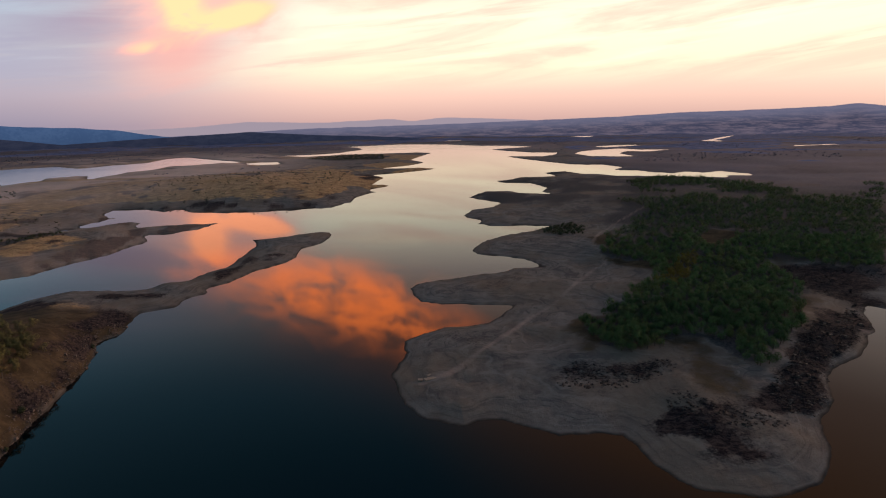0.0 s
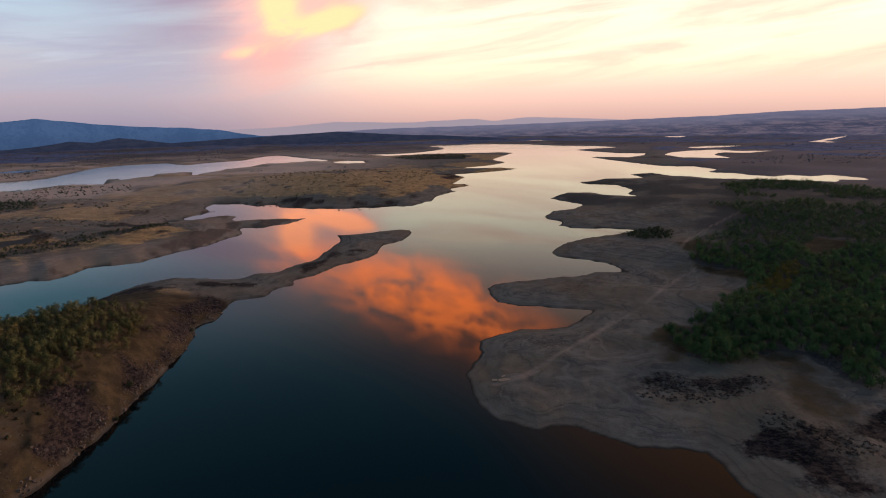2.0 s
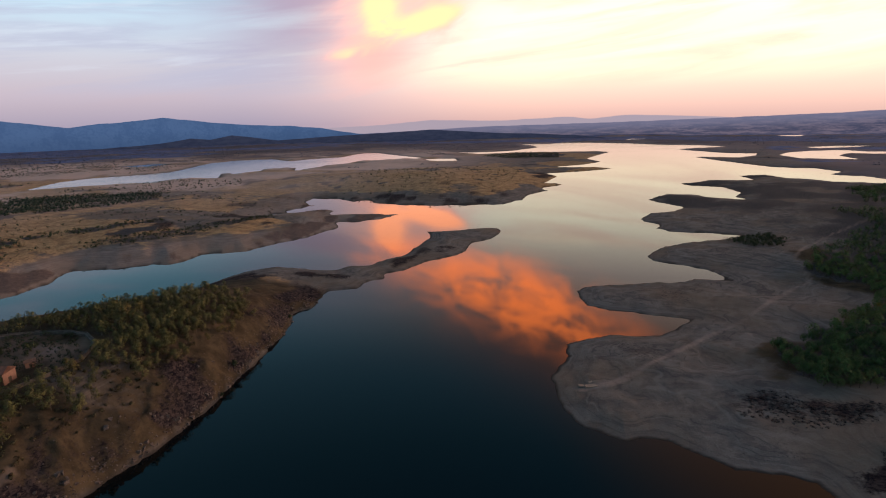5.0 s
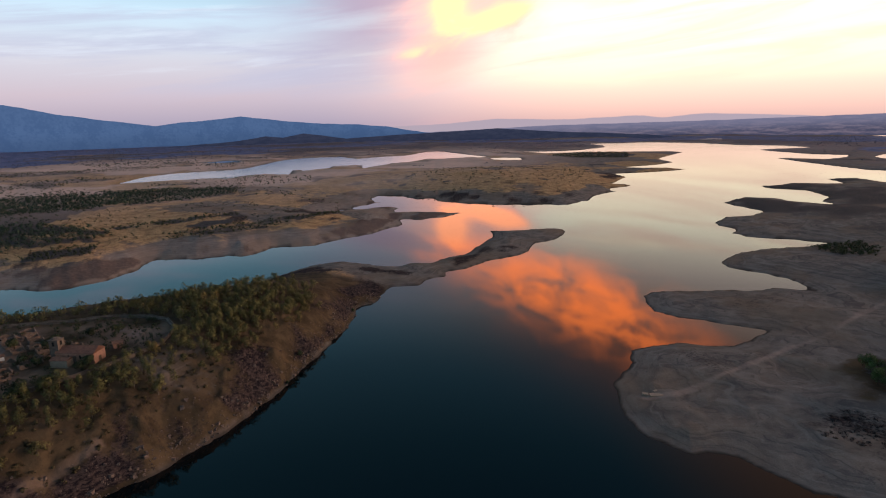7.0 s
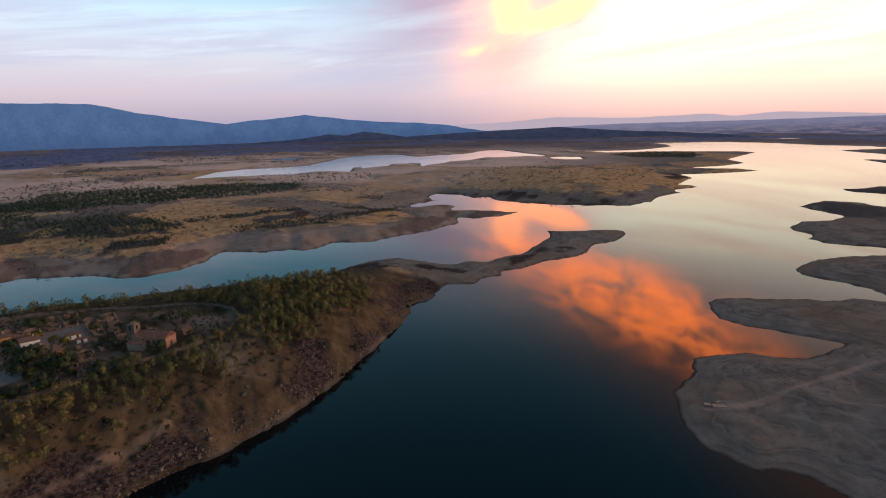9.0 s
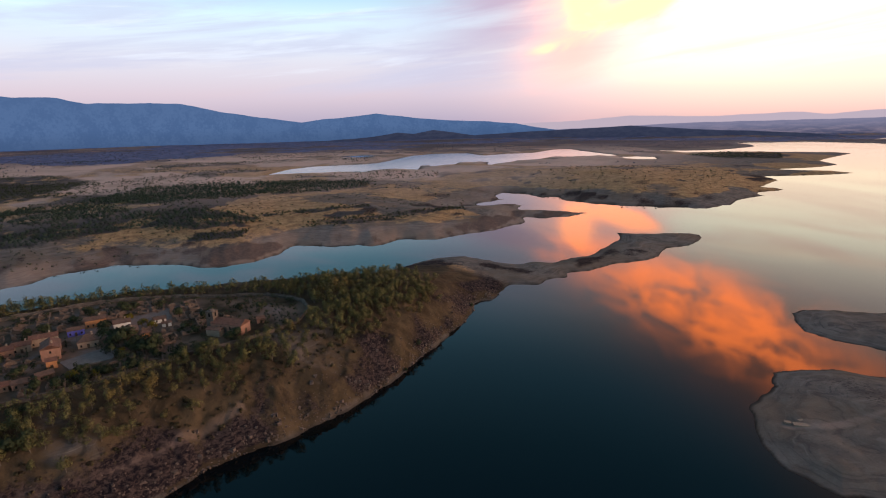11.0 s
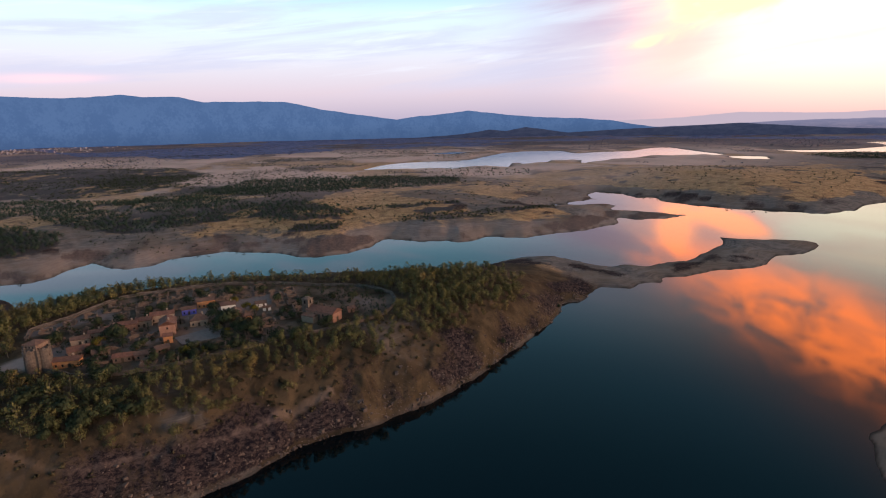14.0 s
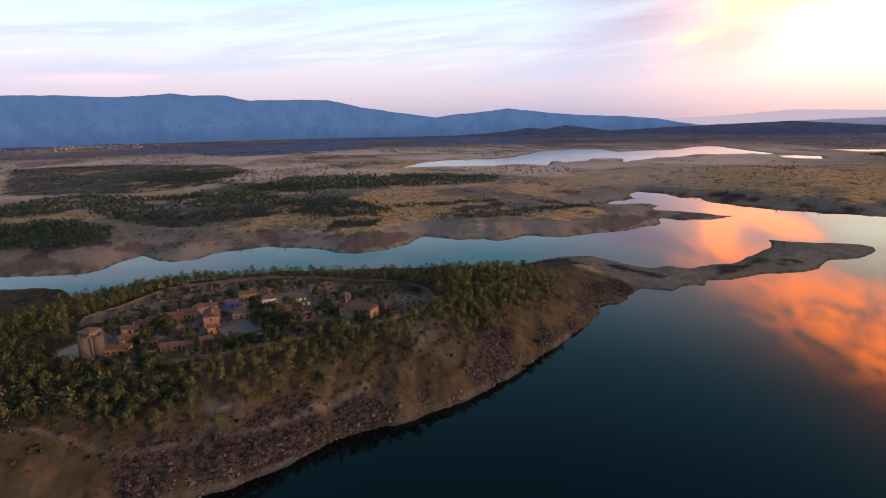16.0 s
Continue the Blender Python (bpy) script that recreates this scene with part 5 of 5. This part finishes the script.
# ---- castle ----
def castle():
    ob = new("castle")
    x, y = -327.5, 25.0
    ob.matrix_basis = pose(x, y, ground_at(x, y), 0, 0, 38) @ Matrix.Diagonal((0.88, 0.88, 0.86, 1))
    bm = bmesh.new()
    box(bm, 0, 0, -1.5, 9.5, 9.5, 15.0)
    part("keep", bm, CASTLE, ob, "square stone keep")
    for dx, dy in ((4.75, 0), (-4.75, 0), (0, 4.75), (0, -4.75)):
        bm = bmesh.new()
        bmesh.ops.create_cone(bm, cap_ends=True, segments=20, radius1=3.5, radius2=3.2, depth=15.2, matrix=pose(dx, dy, 6.1))
        tower = part("tower", bm, CASTLE, ob, "half-round stone tower")
        bm = bmesh.new()
        bmesh.ops.create_cone(bm, cap_ends=True, segments=20, radius1=3.35, radius2=3.6, depth=0.6, matrix=pose(dx, dy, 12.6))
        part("moulding", bm, CASTLE, tower)
        for k in range(8):
            a = 2 * math.pi * k / 8
            bm = bmesh.new()
            box(bm, dx + 3.0 * math.cos(a), dy + 3.0 * math.sin(a), 13.6, 0.6, 1.2, 1.0, math.degrees(a))
            part("merlon", bm, CASTLE, tower)
        for z in (4.0, 9.0):
            a = math.atan2(dy, dx)
            opening("loophole", tower, dx + 3.3 * math.cos(a), dy + 3.3 * math.sin(a), z, 0.4, 1.2, math.degrees(a) - 90)
    bm = bmesh.new()
    gable_walls(bm, 8.2, 8.2, 16.6, 0.02)
    part("upper_room", bm, WALLS["stone"], ob, "brown stone upper room behind the battlements")
    bm = bmesh.new()
    gable_roof(bm, 8.2, 8.2, 16.6, 1.7, 0.5, 0.25, 4.2)
    part("roof", bm, TILE_DARK, ob)
    for k in (-2.2, 0, 2.2):
        opening("window", ob, k, -4.13, 14.6, 0.7, 1.0, 180)
    return tagged(ob, "stone castle keep with four half-round towers at the village edge", "castle")


castle()


# ---- town wall and plaza ----
WALL_STONE = plain("wall_stone", (0.125, 0.098, 0.082), 0.45, 0.35, 0.95, 0.08)


def town_wall():
    """The wall round the village: a walk on top with a parapet outside."""
    pts = []
    for (ax, ay), (bx, by) in zip(TOWN_WALL, TOWN_WALL[1:]):
        steps = max(2, int(math.hypot(bx - ax, by - ay) / 3))
        pts += [(ax + (bx - ax) * k / steps, ay + (by - ay) * k / steps) for k in range(steps)]
    pts.append(TOWN_WALL[-1])
    p = np.array(pts, float)
    z = land(p[:, 0], p[:, 1])[0]
    rnd = random.Random(5)
    cx, cy = p.mean(0)
    section = ((0.95, -4.0), (0.85, 2.3), (0.45, 2.35), (0.4, 1.6), (-0.7, 1.5), (-0.8, -2.0))
    vs, fs = [], []
    for i in range(len(p)):
        t = p[min(i + 1, len(p) - 1)] - p[max(i - 1, 0)]
        t = t / np.linalg.norm(t)
        n = np.array([t[1], -t[0]])
        if n @ (p[i] - (cx, cy)) < 0:
            n = -n
        wear = rnd.uniform(-0.6, 0.15)
        for u, h in section:
            vs.append((*(p[i] + n * u), z[i] + h + (wear if h > 0 else 0)))
    m = len(section)
    for i in range(len(p) - 1):
        for k in range(m):
            fs.append((i * m + k, i * m + (k + 1) % m, (i + 1) * m + (k + 1) % m, (i + 1) * m + k))
    ends = len(p) - 1
    fs += [tuple(range(m)), tuple(ends * m + k for k in reversed(range(m)))]
    return link_mesh("town_wall", vs, fs, WALL_STONE, None, "old stone town wall with a walk and parapet", "wall", "structure")


town_wall()
plaza_z = max(ground_at(x, y) for x, y in PLAZA) + 0.05
corners = [(x, y, plaza_z) for x, y in PLAZA]
link_mesh("plaza", corners + [(x, y, plaza_z - 1.5) for x, y, _ in corners], [tuple(range(5))] + [(i, i + 5, (i + 1) % 5 + 5, (i + 1) % 5) for i in range(5)], PAVING, None,
          "grey paved village square", "square", "structure")

# ---- trees of the village and its hill ----
OAKS = [(-342, 65), (-354, 63), (-377, 90), (-375, 96), (-311, 106), (-298, 107), (-302, 116), (-294, 118), (-287, 120), (-278, 128), (-275, 142),
        (-275, 158), (-340, 117), (-383, 125), (-379, 111), (-317, 69), (-329, 63), (-325, 175), (-313, 188), (-365, 160), (-376, 143), (-338, 160),
        (-317, 166), (-304, 198), (-286, 98), (-294, 89), (-305, 44), (-294, 68)]
BIG_OAKS = [(-319, 116, 2.2), (-323, 123, 2.0), (-331, 117, 1.9), (-295, 119, 2.0), (-297, 125, 1.7), (-299, 116, 1.8), (-350, 120, 1.7), (-379, 114, 1.5),
            (-373, 96, 1.5), (-342, 63, 2.3), (-338, 65, 1.9), (-374, 61, 1.4), (-371, 72, 1.3), (-327, 47, 1.5), (-321, 52, 1.3), (-274, 127, 1.5), (-271, 137, 1.5),
            (-277, 162, 1.5), (-281, 105, 1.7), (-284, 86, 1.3), (-279, 109, 1.5), (-289, 75, 1.3), (-287, 94, 1.3), (-367, 86, 1.2), (-389, 146, 1.2),
            (-376, 149, 1.1), (-396, 128, 1.2), (-362, 39, 1.5), (-356, 36, 1.4), (-313, 152, 1.2), (-303, 151, 1.1), (-310, 121, 1.7), (-306, 127, 1.6)]
LIMES = [(-339, 53), (-340, 138), (-331, 140), (-353, 136), (-304, 110), (-293, 83), (-288, 93)]
CYPRESSES = [(-366, 84), (-366, 88), (-340, 97), (-317, 134), (-344, 80)]
rng = np.random.RandomState(8)
oak_models = tree_models("oak", OAK, BARK, 520, 6, 51, 0.7)
lime_models = tree_models("oak", LIME, BARK, 420, 3, 52, 0.75)
cypress_models = tree_models("cypress", OAK, BARK, 160, 1, 53)
for x, y in [p for p in OAKS if min(math.hypot(p[0] - q[0], p[1] - q[1]) for q in BIG_OAKS) > 4]:
    plant("oak_tree", oak_models[rng.randint(5)], x, y, rng.uniform(1.2, 1.9), rng.uniform(0, 6), ground_at(x, y), "dark round oak in a village garden", "tree", "oaks of the village")
for x, y, s in BIG_OAKS:
    plant("oak_tree", oak_models[rng.randint(5)], x, y, s * 1.15, rng.uniform(0, 6), ground_at(x, y), "broad dark green oak between the village houses", "tree", "oaks of the village")
for x, y in LIMES:
    plant("mulberry_tree", lime_models[rng.randint(3)], x, y, rng.uniform(1.2, 1.6), rng.uniform(0, 6), ground_at(x, y), "yellowing broadleaf tree beside the houses", "tree", "yellowing trees of the village")
for x, y in CYPRESSES:
    plant("cypress_tree", cypress_models[0], x, y, rng.uniform(0.8, 1.1), rng.uniform(0, 6), ground_at(x, y), "slim dark cypress between houses", "tree", "cypresses of the village")
garden = scatter(TOWN_WALL, 5.6, 61, 0.72, (0.35, 1.0), (PLAZA,), -0.3)
olives = scatter([(-262, 172), (-268, 205), (-300, 222), (-335, 212), (-350, 195), (-320, 190), (-300, 186), (-283, 192)], 6.0, 62, 0.85, (0.5, 0.8))
thicket("garden_shrubs", "oak", np.vstack([garden, olives]), 60, 63, (OAK, BARK), "grey-green garden shrubs and olives inside the wall", "shrub", 6, False, 1.2)


def hill_trees(seed, back=False):
    """Eucalyptus on the village hill: thick behind and at the end, thin on the front slope."""
    rng = np.random.RandomState(seed)
    gx, gy = np.meshgrid(np.arange(-640, -215, 5.2), np.arange(-130, 400, 5.2))
    x, y = gx.ravel() + rng.uniform(-2.6, 2.6, gx.size), gy.ravel() + rng.uniform(-2.6, 2.6, gx.size)
    d, dv, _, _ = shore(x, y)
    wall = area(x, y, TOWN_WALL)
    front = smooth(x + 0.05 * y, -292, -262) * smooth(y, 45, 80) * smooth(y, 215, 190)
    want = (0.85 - 0.25 * smooth(y, 215, 245)) * (1 - front) + front * (0.62 + 0.45 * fbm(x, y, 34, 3, 5.0))
    want = want * smooth(d, 12, 30) * smooth(y, 345, 300) * (wall < -4) * (dv > 0)
    want = want * smooth(line_distance(x, y, TRACK_VILLAGE)[0], 3, 8)
    want = want * (x < np.interp(y, [p[1] for p in TRACK_VILLAGE], [p[0] - 4 for p in TRACK_VILLAGE])) * (1 - smooth(area(x, y, CASTLE_YARD), -8, -2))
    want = want * (np.hypot(x + 327, y - 25) > 13) 
    rim = np.interp(y, [-30, 10, 45, 90, 125, 162, 196, 232, 265, 310], [-408, -430, -456, -462, -440, -412, -382, -355, -328, -312])
    want = want * (x > rim)
    if back:
        want = want * ((x < -385) | (y > 225))
    want = np.where(front > 0.5, want * smooth(d, 14, 40), want)
    ok = rng.rand(len(x)) < want
    return np.stack([x[ok], y[ok], rng.uniform(0.7, 1.15, ok.sum())], -1)


gums = np.vstack([hill_trees(71), hill_trees(76, True)])
gums = gums[np.argsort(-gums[:, 0])]
gum_models = tree_models("eucalyptus", EUCALYPT, PALE_BARK, 440, 8, 72, 0.9)
heights = land(gums[:, 0], gums[:, 1])[0]
rng = np.random.RandomState(9)
for (x, y, s), z in list(zip(gums, heights))[:295]:
    plant("eucalyptus_tree", gum_models[rng.randint(8)], x, y, s, rng.uniform(0, 6.28), z, "olive-green eucalyptus with a pale trunk on reddish slope", "tree", "eucalyptus of the village hill")
thicket("eucalyptus_wood", "eucalyptus", gums[295:], 120, 73, (EUCALYPT, PALE_BARK), "dense olive-green eucalyptus wood round the village", "wood", 9, True, 1.42)
front_shrubs = scatter([(-225, 60), (-222, 200), (-240, 330), (-262, 330), (-262, 20), (-300, -8), (-285, -32), (-250, -10), (-240, 5)], 3.4, 74, 0.5, (0.5, 2.0), (), -0.35)
thicket("slope_shrubs", "shrub", front_shrubs, 34, 75, (BROOM, BARK), "olive-brown shrubs and tussocks on the reddish slope", "shrub", 8, False, 0.9)

# big dark oaks among the gums below the castle
rng = np.random.RandomState(10)
low_oaks = scatter([(-245, 32), (-250, 60), (-285, 62), (-312, 22), (-345, 5), (-330, -20), (-280, -12)], 8.5, 91, 0.6, (1.3, 2.2))
for (x, y, s), z in zip(low_oaks, land(low_oaks[:, 0], low_oaks[:, 1])[0]):
    plant("oak_tree", oak_models[rng.randint(5)], x, y, s, rng.uniform(0, 6), z, "broad dark green oak below the castle", "tree", "oaks below the castle")


# ---- the town on the plain ----
def far_town():
    """Tiny pale houses, far past counting."""
    rnd = random.Random(21)
    vs, fs = [], []
    for _ in range(170):
        a, r = radians(rnd.gauss(83.0, 2.8)), rnd.uniform(3800, 4600)
        x, y = -math.sin(a) * r, math.cos(a) * r
        z = ground_at(x, y)
        w, d, h = rnd.uniform(4, 8), rnd.uniform(4, 8), rnd.uniform(2, 3.5)
        at = len(vs)
        vs += [(x + sx * w / 2, y + sy * d / 2, z + dz) for dz in (-2, h) for sx, sy in ((-1, -1), (1, -1), (1, 1), (-1, 1))]
        vs += [(x - w / 2, y, z + h + 1), (x + w / 2, y, z + h + 1)]
        fs += [tuple(at + i for i in f) for f in ((0, 1, 5, 4), (1, 2, 6, 9, 5), (2, 3, 7, 6), (3, 0, 4, 8, 7), (4, 5, 9, 8), (6, 7, 8, 9))]
    return link_mesh("far_town", vs, fs, plain("far_walls", (0.46, 0.38, 0.40), 0.3, 0.05), None, "far town of small pale houses on the plain", "town", "stuff")


far_town()


# ---- rocks along the steep shore ----
def boulders():
    """Angular blocks fallen along the village bank and the eastern cliff, past counting."""
    rng = np.random.RandomState(44)
    x = np.r_[rng.uniform(-270, -195, 30000), rng.uniform(170, 345, 9000)]
    y = np.r_[rng.uniform(20, 400, 30000), rng.uniform(240, 420, 9000)]
    z, d, dv, de, dn = land(x, y)
    near = ((dv > 0) & (d > -0.5) & (d < 34) & (rng.rand(len(x)) < 0.8 * np.exp(-np.maximum(d, 0) / 5))) | ((area(x, y, CLIFF) > 0) & (d > -0.5) & (rng.rand(len(x)) < 0.35))
    x, y, z = x[near], y[near], z[near]
    cube = np.array([(sx, sy, sz) for sx in (-1, 1) for sy in (-1, 1) for sz in (-1, 1)], float)
    quads = np.array([(0, 1, 3, 2), (4, 6, 7, 5), (0, 4, 5, 1), (2, 3, 7, 6), (0, 2, 6, 4), (1, 5, 7, 3)])
    n = len(x)
    size = np.exp(rng.normal(-1.15, 0.55, n)).clip(0.15, 1.3)
    v = cube[None] * rng.uniform(0.35, 1.15, (n, 8, 3)) * (size[:, None, None] * np.array((1.0, 1.0, 0.8)))
    a = rng.uniform(0, 6.283, n)
    c, s = np.cos(a)[:, None], np.sin(a)[:, None]
    co = np.stack([v[..., 0] * c - v[..., 1] * s + x[:, None], v[..., 0] * s + v[..., 1] * c + y[:, None], v[..., 2] + z[:, None] + 0.1 * size[:, None]], -1).reshape(-1, 3)
    faces = (quads[None] + (np.arange(n) * 8)[:, None, None]).reshape(-1, 4)
    return link_mesh("boulders", co.tolist(), faces.tolist(), BOULDER, None, "brown angular rocks along the steep shore", "rocks", "stuff")


BOULDER = plain("shore_rock", (0.125, 0.090, 0.074), 0.5, 0.25, 0.9, 0.1)
boulders()


# ---- small things on the shores ----
def slabs():
    """Broken pale slabs at the track's end on the eastern point."""
    x, y = -9.0, 297.0
    ob = new("concrete_slabs")
    ob.matrix_basis = pose(x, y, ground_at(x, y), 0, 0, 25)
    for k, (dx, dy, sx, sy, tn) in enumerate(((0, 0, 7, 3.2, 0), (6.5, 2.0, 4.5, 2.6, 8), (-5.5, 1.5, 3.0, 2.4, -14), (1.5, 4.5, 3.4, 1.6, 20))):
        bm = bmesh.new()
        box(bm, dx, dy, -0.4, sx, sy, 0.75, tn)
        bmesh.ops.bevel(bm, geom=bm.edges[:], offset=0.06, segments=1, affect="EDGES")
        part("slab", bm, WALLS["pale"], ob)
    return tagged(ob, "broken pale concrete slabs at the end of a dirt track", "slabs")


slabs()
for x, y, s in ((-216, 258, 1.0), (-238, 352, 0.8), (-205, 232, 0.6)):
    plant("shore_bush", oak_models[1], x - 4, y, s, 0.5, ground_at(x - 4, y), "dark lone bush above the waterline", "bush", "bushes on the waterline")
